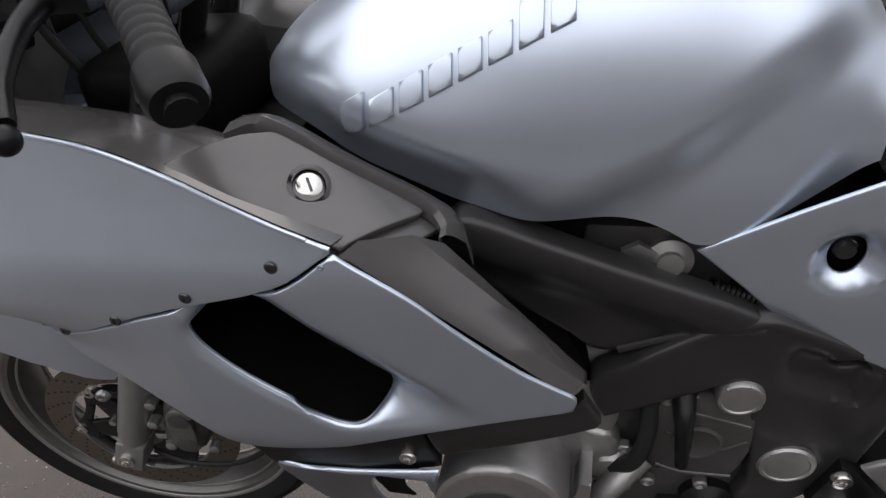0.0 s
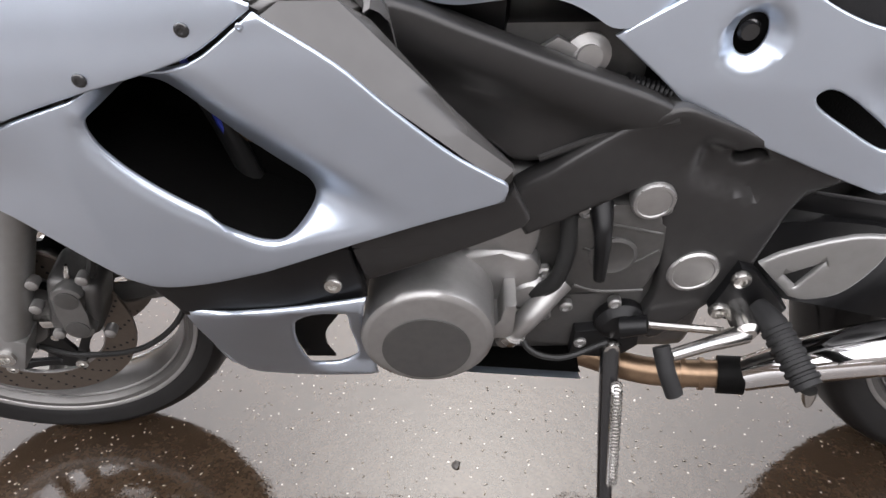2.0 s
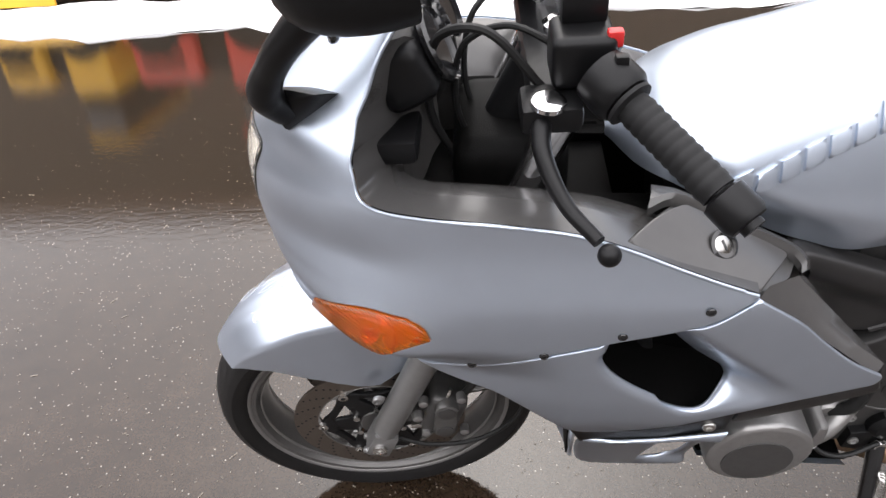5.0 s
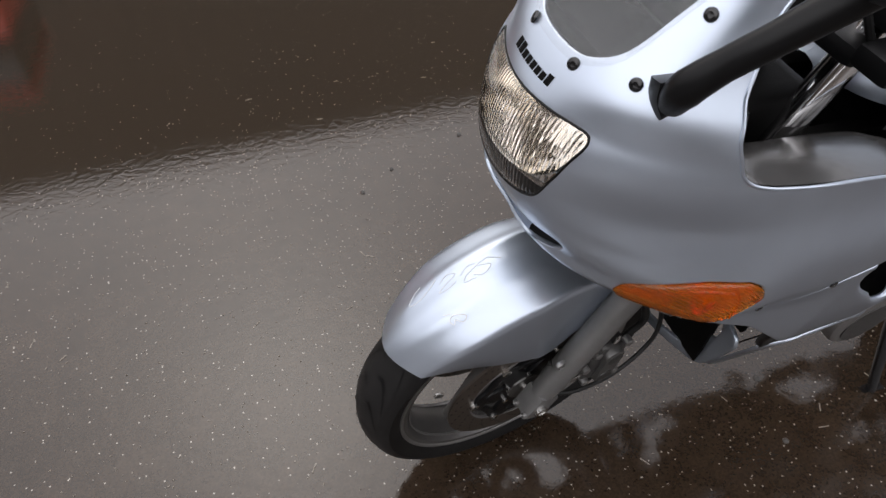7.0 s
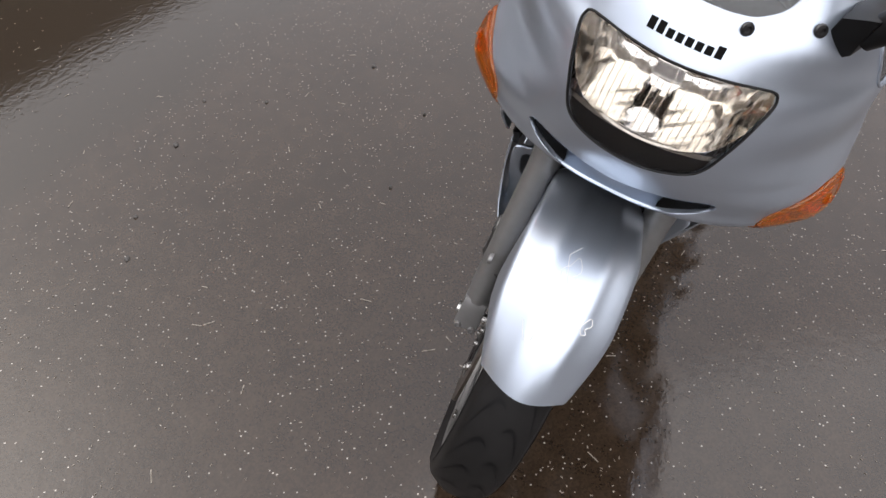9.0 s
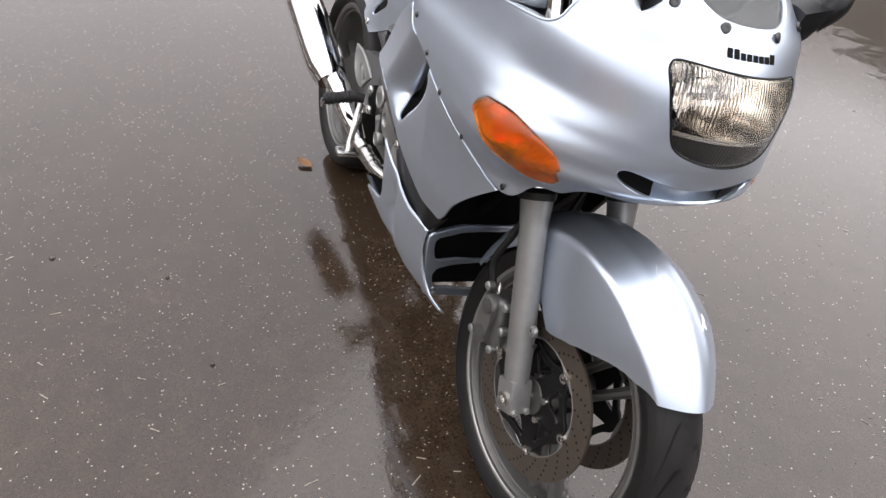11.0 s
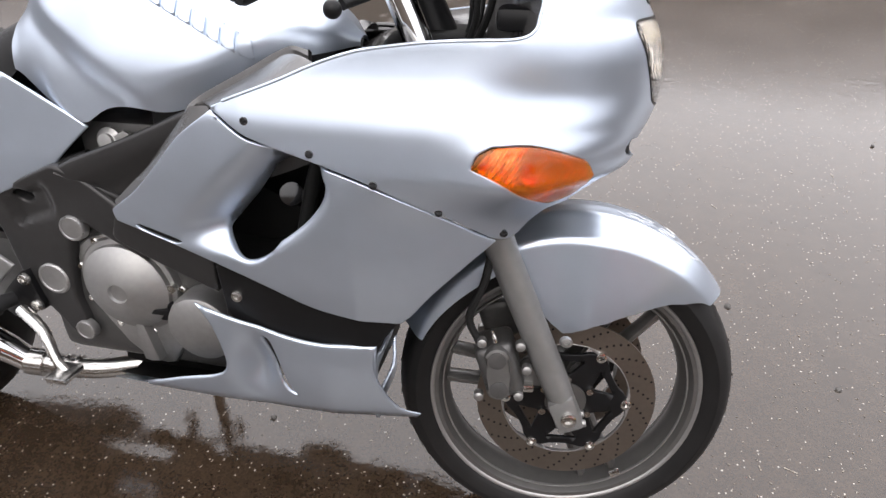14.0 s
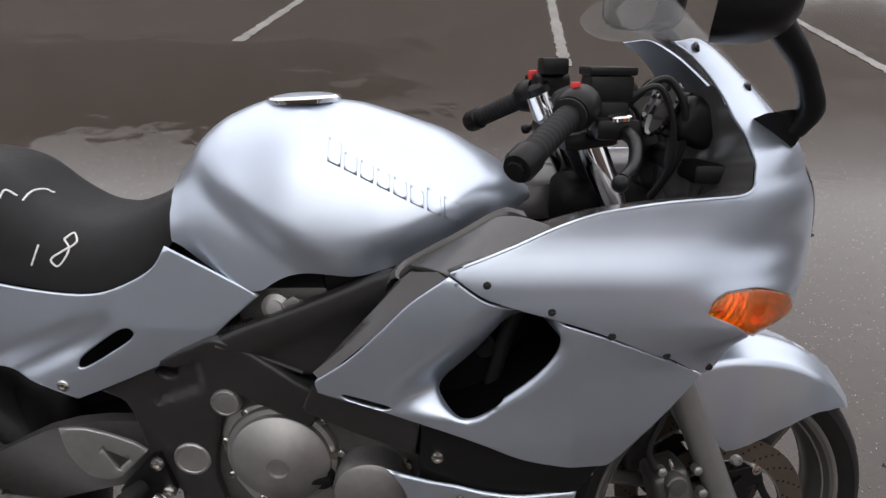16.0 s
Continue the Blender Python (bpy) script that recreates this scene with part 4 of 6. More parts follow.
def tank_at(x, t, s):
    """t = 0 at the lower edge, 1 on the middle line."""
    zt, zb, w = shaped(T_TOP, x), shaped(T_LOW, x), shaped(T_WIDE, x)
    a = t * math.pi / 2
    y, z = w * max(math.cos(a), 0) ** 1.1, zb + (zt - zb) * max(math.sin(a), 0) ** 0.85
    zc = shaped(T_CREASE, x)
    y -= 0.021 * step_up(-0.010, 0.06, zc - z) * step_up(0.52, 0.66, x)
    y -= 0.020 * step_up(0.06, 0.0, z - zb) * step_up(0.66, 0.55, x)
    return Vector((x, s * max(y, 0), z))


rows = []
for i in range(85):
    x = 0.339 + (0.885 - 0.339) * i / 84
    ts = [k / 40 for k in range(41)]
    left, right = [tank_at(x, t, -1) for t in ts], [tank_at(x, t, 1) for t in ts]
    lip_l, lip_r = Vector((x, left[0].y * 0.86, left[0].z + 0.004)), Vector((x, right[0].y * 0.86, right[0].z + 0.004))
    rows.append([lip_l] + left + list(reversed(right[:-1])) + [lip_r])
tank_bm = skin(rows)
end = [v for v in tank_bm.verts if abs(v.co.x - rows[-1][0].x) < 1e-6]
tank_bm.faces.new(sorted(end, key=lambda v: math.atan2(v.co.z - 0.87, v.co.y)))
tank = part("fuel_tank", tank_bm, PAINT, bike, "silver-blue metallic fuel tank with a knee crease", 50)
cap_z = shaped(T_TOP, 0.69)
part("filler_ring", lathe([(0.058, -0.006), (0.060, 0.001), (0.056, 0.005), (0.048, 0.004)], (0.69, 0, cap_z - 0.0045), (0.03, 0, 1), 40), CHROME, tank)
part("filler_cap", lathe([(0.047, 0.0), (0.047, 0.005), (0.030, 0.008), (0.0, 0.008)], (0.69, 0, cap_z - 0.0045), (0.03, 0, 1), 40), PAINT, tank)
# raised badge on each flank: plain blocks in the badge's place
for s in (-1, 1):
    x0, x1 = (0.453, 0.642)
    for k in range(8):
        f0 = (k + 0.08) / 8
        f1 = (k + 0.86) / 8
        tall = 1.0 if k in ((0, 6, 7) if s < 0 else (7, 1, 0)) else 0.72

        def on(a, b, s=s, x0=x0, x1=x1):
            x = x0 + (x1 - x0) * a
            z = 0.870 + 0.079 * a + 0.027 * b
            lo, hi = 0.0, 1.0
            for _ in range(24):
                m_ = (lo + hi) / 2
                if tank_at(x, m_, s).z < z:
                    lo = m_
                else:
                    hi = m_
            m_ = (lo + hi) / 2
            p = tank_at(x, m_, s)
            du, dt = tank_at(x + 0.004, m_, s) - tank_at(x - 0.004, m_, s), tank_at(x, min(m_ + 0.02, 1), s) - tank_at(x, m_ - 0.02, s)
            nrm = du.cross(dt).normalized()
            return p + nrm * (0.0046 if nrm.y * s > 0 else -0.0046)

        bm = panel([(f0, 0), (f1, 0), (f1, tall * 0.03), (f0, tall * 0.03)], lambda a, b: on(a, b / 0.03), [], 0.006, 0.006, 0.0008, 0.19)
        part("badge_block", bm, PAINT, tank)

# ---- seat ----
S_TOP = [(0.876, 0.905), (0.89, 0.902), (0.927, 0.880), (0.987, 0.860), (1.042, 0.866), (1.092, 0.897), (1.138, 0.940), (1.191, 0.955), (1.40, 0.965)]
S_LOW = [(0.876, 0.845), (0.886, 0.827), (0.906, 0.794), (0.954, 0.767), (1.0, 0.756), (1.07, 0.763), (1.15, 0.778), (1.40, 0.83)]
S_WIDE = [(0.876, 0.085), (0.89, 0.105), (0.95, 0.130), (1.05, 0.140), (1.2, 0.135), (1.40, 0.12)]
rows = []
for i in range(40):
    x = 0.878 + 0.52 * i / 39
    zt, zb, w = shaped(S_TOP, x), shaped(S_LOW, x), shaped(S_WIDE, x)
    rows.append([(x, w * math.copysign(abs(math.cos(a)) ** 0.5, math.cos(a)), zb + (zt - zb) * math.sin(a) ** 0.75) for a in (math.pi * k / 24 for k in range(25))])
seat = part("seat", skin(rows, True, True), LEATHER, bike, "black vinyl seat with white hand-written marks", 60)
SEAT_ROWS = rows


def stroke(pts, fn, name, parent, r=0.0016):
    """A hand-drawn mark laid on a surface."""
    line = glide(pts, 6)
    bm = tube([fn(a, b) for a, b in line], r, 6, 0)
    return part(name, bm, WHITE, parent)


def seat_at(x, z):
    zt, zb, w = shaped(S_TOP, x), shaped(S_LOW, x), shaped(S_WIDE, x)
    q = min(max((z - zb) / (zt - zb), 0), 1) ** (1 / 0.75)
    a = math.asin(q)
    return (x, w * math.cos(a) ** 0.5 + 0.0005, z)


stroke([(1.075, 0.832), (1.082, 0.815), (1.088, 0.802)], seat_at, "mark", seat)
stroke([(1.040, 0.838), (1.028, 0.845), (1.022, 0.833), (1.040, 0.822), (1.058, 0.810), (1.050, 0.800), (1.040, 0.808), (1.032, 0.825), (1.040, 0.838)], seat_at, "mark", seat)
for k in range(4):
    stroke([(1.085 + k * 0.026, 0.893 + 0.006 * k), (1.100 + k * 0.026, 0.902 + 0.006 * k), (1.104 + k * 0.026, 0.892 + 0.006 * k)], seat_at, "mark", seat)

# ---- tail covers ----
TAIL = [(0.753, 0.752), (0.82, 0.792), (0.884, 0.830), (0.907, 0.797), (0.954, 0.771), (1.0, 0.760), (1.07, 0.767), (1.15, 0.783), (1.36, 0.835), (1.50, 0.86), (1.48, 0.76), (1.30, 0.688), (1.178, 0.640), (1.129, 0.615), (1.062, 0.580), (0.95, 0.624), (0.85, 0.670), (0.80, 0.712)]
SLOT = glide([(0.950, 0.694), (0.957, 0.702), (0.972, 0.699), (1.012, 0.675), (1.042, 0.652), (1.046, 0.638), (1.034, 0.638), (0.99, 0.662), (0.958, 0.682)], 4, True)
for s in (-1, 1):
    def fn(u, v, s=s):
        y = 0.136 + 0.02 * step_up(0.80, 1.1, u) - 0.25 * max(0.70 - v, 0) ** 1.0 * 0.25
        y -= 0.014 * math.exp(-(((v - 0.70 + 0.45 * (u - 1.0)) / 0.022) ** 2)) * step_up(0.96, 1.06, u)
        if s < 0:
            d = math.hypot(u - 0.877, v - 0.749)
            y -= 0.016 * step_up(0.034, 0.016, d)
        return (u, s * y, v)

    holes = [SLOT] + ([[(0.877 + 0.015 * math.cos(a), 0.749 + 0.019 * math.sin(a)) for a in (2 * math.pi * k / 20 for k in range(20))]] if s < 0 else [])
    tail = part("tail_cover", panel(glide(TAIL, 4, True, (0, 2, 14)), fn, holes, 0.008, 0.004, 0.003), PAINT, bike, "silver-blue tail side cover with a slot")
    part("screw", bolt(fn(1.078, 0.606), (0, s, 0), 0.010, 0.004, 16), STEEL, tail)
    # plate added to close the slot, with shade as its colour
    part("slot_shade_plate", plate([(0.85, 0.78), (1.14, 0.76), (1.14, 0.60), (1.02, 0.60), (0.85, 0.68)], s * 0.085, s * 0.098, 0.003, 1), DARK, tail)
    if s < 0:
        part("hole_bolt", lathe([(0.011, 0), (0.011, 0.012), (0.008, 0.016), (0.0, 0.016)], (0.877, -0.105, 0.749), (0, -1, 0), 16), GLOSS, tail)

SETTLING[0] = "none"
# ---- inner trim beside the tank ----
for s in (-1, 1):
    A, B, C, D = (0.338, 0.230, 0.8765), (0.402, 0.162, 0.884), (0.543, 0.168, 0.803), (0.484, 0.242, 0.8125)

    def quad(u, v, s=s, A=A, B=B, C=C, D=D):
        p = [(1 - u) * ((1 - v) * a + v * b) + u * ((1 - v) * d + v * c) for a, b, c, d in zip(A, B, C, D)]
        return (p[0], s * p[1], p[2] + 0.004 * math.sin(math.pi * max(min(v, 1), 0)))

    lid = part("trim_lid", panel([(a * 0.17, b * 0.06) for a, b in glide([(0.01, 0.02), (0.99, 0.02), (0.99, 0.85), (0.93, 0.97), (0.30, 0.98), (0.10, 0.93)], 4, True, (0, 1, 4))], lambda u, v, s=s: quad(u / 0.17, v / 0.06, s), [], 0.008, 0.006, 0.003, 1.0), TRIM, bike, "satin dark grey trim panel beside the tank")
    bm = panel([(a * 0.17, b * 0.06) for a, b in ((-0.02, -0.02), (1.06, -0.02), (1.10, 0.6), (1.04, 1.08), (0.30, 1.05), (0.02, 0.98))], lambda u, v, s=s: (quad(u / 0.17, v / 0.06, s)[0], quad(u / 0.17, v / 0.06, s)[1] - s * 0.002, quad(u / 0.17, v / 0.06, s)[2] - 0.011), [], 0.012, 0.006, 0.002, 1.0)
    part("lid_seat", bm, TRIM, lid)
    if s < 0:
        k = vec(quad(0.55, 0.52))
        nrm = Vector((0.45, -0.62, 0.75)).normalized()
        part("lock_surround", lathe([(0.0175, -0.002), (0.0175, 0.003), (0.014, 0.0045), (0.0122, -0.001)], k, nrm, 32), GLOSS, lid)
        part("lock_barrel", lathe([(0.0118, -0.003), (0.0118, 0.001), (0.0098, 0.0025), (0.0, 0.0025)], k, nrm, 28), STEEL, lid)
        bm = box((-0.0012, -0.006, -0.001), (0.0012, 0.006, 0.0012), 0)
        bmesh.ops.transform(bm, matrix=Matrix.Translation(k + nrm * 0.0022) @ nrm.to_track_quat("Z", "Y").to_matrix().to_4x4(), verts=bm.verts)
        part("key_slot", bm, GLOSS, lid)
    # ledge between lid, tank and spar
    outer = glide([(0.372, s * 0.176, 0.8775), (0.400, s * 0.166, 0.8815), (0.466, s * 0.170, 0.8460), (0.535, s * 0.172, 0.8080), (0.549, s * 0.180, 0.796), (0.549, s * 0.188, 0.789)], 6)
    inner = glide([(0.384, s * 0.130, 0.874), (0.412, s * 0.140, 0.874), (0.472, s * 0.148, 0.843), (0.549, s * 0.153, 0.801), (0.566, s * 0.164, 0.786), (0.568, s * 0.172, 0.774)], 6)
    rows = []
    for a, b in zip(outer, inner):
        a, b = Vector(a), Vector(b)
        up = Vector((0.1, s * 0.25, 0.96)) * 0.007
        rows.append([a - Vector((0, 0, 0.010)), a, a.lerp(b, 0.25) + up, a.lerp(b, 0.6) + up * 0.9, b, b - Vector((-0.004, s * 0.004, 0.03))])
    bm = skin(rows)
    part("trim_ledge", bm, TRIM, bike)
    rows = []
    for k in range(14):
        f_ = k / 13
        a = Vector((0.484 + 0.176 * f_, s * (0.243 - 0.018 * f_), 0.809 - 0.157 * f_))
        rows.append([a, a + Vector((0.012, -s * 0.012, 0.006)), a + Vector((0.050 * (1 - 0.75 * f_), -s * 0.034, -0.002)), a + Vector((0.070 * (1 - 0.80 * f_), -s * 0.054, -0.024)), a + Vector((0.072 * (1 - 0.80 * f_), -s * 0.060, -0.05))])
    part("inner_flange", skin(rows), TRIM, bike)
    # cockpit side: from the cowl's upper edge down inside
    top = [cowl(s * a, b, -0.005) for a, b in upper_edge if 0.60 < a and b < 1.06]
    rows = [[vec(p), vec((p[0] + 0.004, p[1] * 0.93, p[2] - 0.003)), vec((p[0] + 0.012, p[1] * 0.80, p[2] - 0.008)), vec((p[0] + 0.022, p[1] * 0.66, p[2] - 0.020)), vec((p[0] + 0.030, p[1] * 0.54, p[2] - 0.038)), vec((p[0] + 0.034, p[1] * 0.50, p[2] - 0.07)), vec((p[0] + 0.036, p[1] * 0.48, p[2] - 0.16))] for p in top]
    part("cockpit_panel", skin(rows), TRIM, bike, "satin dark grey inner fairing panel")

SETTLING[0] = "all"
# ---- frame ----
SPAR_LINE = [(0.530, 0.762), (0.543, 0.795), (0.560, 0.798), (0.62, 0.772), (0.70, 0.737), (0.80, 0.695), (0.832, 0.676), (0.830, 0.664), (0.76, 0.645), (0.705, 0.618), (0.675, 0.620), (0.65, 0.640), (0.57, 0.702)]
SPINE = [(0.676, 0.584), (0.694, 0.528), (0.710, 0.534), (0.775, 0.566), (0.83, 0.588), (0.842, 0.545), (0.868, 0.425), (0.862, 0.36), (0.885, 0.33), (0.925, 0.372), (0.972, 0.430), (0.982, 0.478), (1.0, 0.560), (1.04, 0.590), (0.95, 0.632), (0.86, 0.674), (0.826, 0.684), (0.765, 0.650), (0.71, 0.612)]
for s in (-1, 1):
    def fn(u, v, s=s):
        a = seg_dist((u, v), (0.545, 0.80), (0.83, 0.68))
        return (u, s * (0.170 - 0.085 * (u - 0.55) - 0.022 * step_up(-0.02, -0.07, a)), v)
    part("frame_spar", panel(glide(SPAR_LINE, 4, True), fn, [], 0.012, 0.03, 0.010), SPAR, bike, "dark grey painted aluminium frame spar")

    def fn2(u, v, s=s):
        y = 0.150 - 0.10 * max(u - 0.72, 0) + 0.012 * step_up(0.62, 0.70, v + 0.42 * (u - 0.82))
        q = max(abs((u - 0.905) / 0.042), abs((v - 0.602 + 0.40 * (u - 0.905)) / 0.026))
        y -= 0.011 * step_up(1.12, 0.80, q)
        return (u, s * y, v)
    hole = [(0.918 + 0.016 * math.cos(a), 0.619 + 0.013 * math.sin(a)) for a in (2 * math.pi * k / 18 for k in range(18))]
    plate_ob = part("pivot_plate", panel(glide(SPINE, 4, True), fn2, [hole], 0.010, 0.03, 0.008), SPAR, bike, "dark grey painted frame pivot plate")
    part("hole_bolt", lathe([(0.012, 0), (0.012, 0.010), (0.0, 0.012)], (0.918, s * 0.095, 0.619), (0, s, 0), 14), BLACK, plate_ob)
    bm = tube([fn(0.70, 0.622), fn(0.76, 0.646), fn(0.828, 0.672)], 0.0045, 8, 10)
    part("weld_bead", bm, SPAR, plate_ob)
    for x, z, r in ((0.828, 0.570, 0.024), (0.902, 0.458, 0.031), (0.865, 0.352, 0.020)):
        if s < 0 and z < 0.4:
            continue
        y = abs(fn2(x, z)[1])
        cap = part("frame_cap", lathe([(r, -0.012), (r, 0.003), (r * 0.92, 0.006), (r * 0.8, 0.0065), (r * 0.76, 0.005), (0.0, 0.0065)], (x, s * (y + 0.001), z), (0, s, 0), 32), CAST, plate_ob, "bright round frame cap")
        for k in range(6):
            a = k * math.pi / 3 + 0.3
            part("cap_rivet", bolt((x + r * 0.88 * math.cos(a), s * (y + 0.006), z + r * 0.88 * math.sin(a)), (0, s, 0), 0.0022, 0.001, 6), STEEL, cap)

# dark innards seen through the gap under the tank
part("carburettor_body", box((0.62, -0.10, 0.66), (0.80, 0.10, 0.755), 0.015), CAST_DARK, bike)
part("airbox", box((0.42, -0.11, 0.72), (0.66, 0.11, 0.80), 0.02), BLACK, bike)
part("battery_tray", box((0.78, -0.085, 0.62), (1.25, 0.085, 0.77), 0.02), BLACK, bike)
for s in (-1, 1):
    bm = lathe([(0.0, 0), (0.022, 0.0), (0.022, 0.018), (0.012, 0.022), (0.012, 0.03), (0, 0.031)], (0.735, s * 0.098, 0.722), (0, s, 0.2), 18)
    part("carburettor_cap", bm, CAST, bike)
    part("carburettor_lever", plate([(0.69, 0.735), (0.705, 0.745), (0.745, 0.722), (0.755, 0.705), (0.74, 0.70), (0.70, 0.722)], s * 0.11, s * 0.118, 0.002, 2), CAST, bike)
    bm = lathe([(0.0065 if k % 2 else 0.009, 0.0026 * k) for k in range(28)], (0.775, s * 0.118, 0.700), (1, 0, -0.3), 12)
    part("ribbed_hose", bm, BLACK, bike)

# ---- engine ----
engine = part("crankcase", box((0.50, -0.115, 0.285), (0.95, 0.115, 0.60), 0.03, 3), CAST_DARK, bike, "grey cast aluminium engine crankcase")
# cylinder block and sump share the near-black that has shade in it
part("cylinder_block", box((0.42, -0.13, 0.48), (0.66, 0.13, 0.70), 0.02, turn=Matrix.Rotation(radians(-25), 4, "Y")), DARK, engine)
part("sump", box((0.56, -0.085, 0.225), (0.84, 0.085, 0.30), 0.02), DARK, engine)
# left covers
bm = lathe([(0.077, 0.0), (0.077, 0.088), (0.075, 0.0945), (0.070, 0.098), (0.067, 0.0985), (0.0, 0.100)], (0.590, -0.112, 0.424), (0, -1, 0), 56)
alt = part("generator_cover", bm, CAST, engine, "round grey cast generator cover")
part("cover_face", lathe([(0.051, 0.0), (0.051, 0.0022), (0.0, 0.0022)], (0.589, -0.2112, 0.412), (0, -1, 0), 40), CAST_DARK, alt)
part("cover_spout", plate([(0.645, 0.40), (0.675, 0.398), (0.690, 0.405), (0.690, 0.455), (0.677, 0.455), (0.672, 0.42), (0.65, 0.415)], -0.11, -0.185, 0.006, 3), CAST, alt)
part("cover_arm", plate([(0.62, 0.490), (0.70, 0.490), (0.72, 0.47), (0.71, 0.41), (0.66, 0.38), (0.62, 0.40)], -0.11, -0.142, 0.010, 3, ()), CAST, alt)
part("gear_case", plate([(0.63, 0.545), (0.66, 0.565), (0.70, 0.55), (0.715, 0.52), (0.70, 0.47), (0.64, 0.46)], -0.10, -0.135, 0.008, 3, ()), CAST, engine)
part("sprocket_cover", plate([(0.752, 0.545), (0.79, 0.562), (0.838, 0.555), (0.852, 0.53), (0.856, 0.45), (0.842, 0.425), (0.78, 0.425), (0.75, 0.445), (0.742, 0.49)], -0.10, -0.138, 0.008, 3, ()), CAST_DARK, engine)
part("sprocket_emblem", lathe([(0.028, 0), (0.028, 0.003), (0.024, 0.005), (0.020, 0.003), (0.0, 0.003)], (0.80, -0.138, 0.488), (0, -1, 0), 28), CAST_DARK, engine)
for line in ([(0.765, 0.500), (0.787, 0.488), (0.81, 0.488), (0.824, 0.477), (0.852, 0.496)], [(0.762, 0.440), (0.790, 0.430), (0.848, 0.430)], [(0.775, 0.538), (0.81, 0.530), (0.850, 0.520)]):
    part("cover_ridge", tube([(x, -0.138, z) for x, z in line], 0.0022, 8, 6), CAST_DARK, engine)
part("coolant_elbow", tube([(0.684, -0.148, 0.350), (0.700, -0.158, 0.385), (0.718, -0.154, 0.412), (0.748, -0.130, 0.440)], [0.011, 0.014, 0.015, 0.017], 14, 6), CAST, engine)
part("coolant_hose_clip", tube([(0.692, -0.153, 0.366), (0.697, -0.157, 0.378)], 0.0165, 16, 0), STEEL, engine)
part("drain_hose", tube([(0.70, -0.13, 0.39), (0.715, -0.16, 0.35), (0.76, -0.165, 0.335), (0.82, -0.15, 0.345)], 0.004, 8, 6), CABLE, engine)
part("speed_arm", tube([(0.775, -0.13, 0.56), (0.778, -0.155, 0.535), (0.785, -0.158, 0.47)], [0.014, 0.010, 0.007], 10), BLACK, engine)
part("water_pump", lathe([(0.030, 0), (0.030, 0.025), (0.020, 0.036), (0.0, 0.038)], (0.712, -0.11, 0.425), (0, -1, 0), 24), CAST, engine)
part("pump_hose", tube([(0.742, -0.125, 0.555), (0.745, -0.145, 0.50), (0.735, -0.150, 0.455), (0.715, -0.14, 0.43)], 0.010, 10), CABLE, engine)
for x, z in ((0.667, 0.535), (0.70, 0.39), (0.735, 0.385), (0.76, 0.40), (0.82, 0.405), (0.845, 0.555), (0.76, 0.552), (0.79, 0.33), (0.705, 0.45), (0.725, 0.46)):
    part("engine_bolt", lathe([(0.0085, 0), (0.0085, 0.010), (0.006, 0.012), (0.005, 0.008), (0, 0.008)], (x, -0.128, z), (0, -1, 0), 6 if x < 0.73 else 12), CAST, engine)
part("lower_case", plate([(0.70, 0.40), (0.86, 0.41), (0.86, 0.34), (0.80, 0.30), (0.70, 0.32)], -0.09, -0.118, 0.008, 2), CAST_DARK, engine)
part("shift_shaft", lathe([(0.032, 0), (0.032, 0.02), (0.022, 0.03), (0, 0.032)], (0.835, -0.112, 0.365), (0, -1, 0), 24), BLACK, engine)
# right covers
bm = lathe([(0.094, 0.0), (0.094, 0.016), (0.091, 0.021), (0.083, 0.023), (0.081, 0.033), (0.076, 0.037), (0.050, 0.048), (0.022, 0.056), (0.018, 0.0565), (0.016, 0.052), (0.0, 0.052)], (0.752, 0.110, 0.462), (0, 1, 0), 56)
clutch = part("clutch_cover", bm, CAST, engine, "round cast aluminium clutch cover")
part("cover_skirt", plate([(0.665, 0.45), (0.70, 0.53), (0.76, 0.56), (0.84, 0.53), (0.848, 0.44), (0.80, 0.35), (0.76, 0.30), (0.70, 0.295), (0.67, 0.36)], 0.09, 0.124, 0.008, 3, ()), CAST, clutch)
part("oil_filler", lathe([(0.024, 0), (0.024, 0.020), (0.021, 0.024), (0.0, 0.024)], (0.690, 0.120, 0.425), (0, 1, 0), 28), BLACK, clutch)
part("filler_grip", box((0.670, 0.143, 0.419), (0.710, 0.153, 0.431), 0.003, turn=None), BLACK, clutch)
part("cover_rib", plate([(0.735, 0.40), (0.752, 0.40), (0.748, 0.31), (0.715, 0.31)], 0.12, 0.148, 0.006, 2), CAST, clutch)
bm = lathe([(0.064, 0.0), (0.064, 0.045), (0.060, 0.056), (0.050, 0.060), (0.0, 0.062)], (0.604, 0.112, 0.412), (0, 1, 0), 44)
pulse = part("pulse_cover", bm, CAST, engine, "smooth round cast ignition cover")
for k in range(9):
    a = k * 2 * math.pi / 9 + 0.3
    part("cover_bolt", lathe([(0.007, 0), (0.007, 0.010), (0.005, 0.012), (0, 0.012)], (0.752 + 0.098 * math.cos(a), 0.115, 0.458 + 0.098 * math.sin(a)), (0, 1, 0), 10), STEEL, clutch)
for x, z in ((0.56, 0.365), (0.58, 0.352), (0.65, 0.36), (0.665, 0.47), (0.545, 0.45)):
    part("engine_bolt", lathe([(0.008, 0), (0.008, 0.012), (0, 0.012)], (x, 0.13, z), (0, 1, 0), 10), STEEL, engine)


SETTLING[0] = "none"
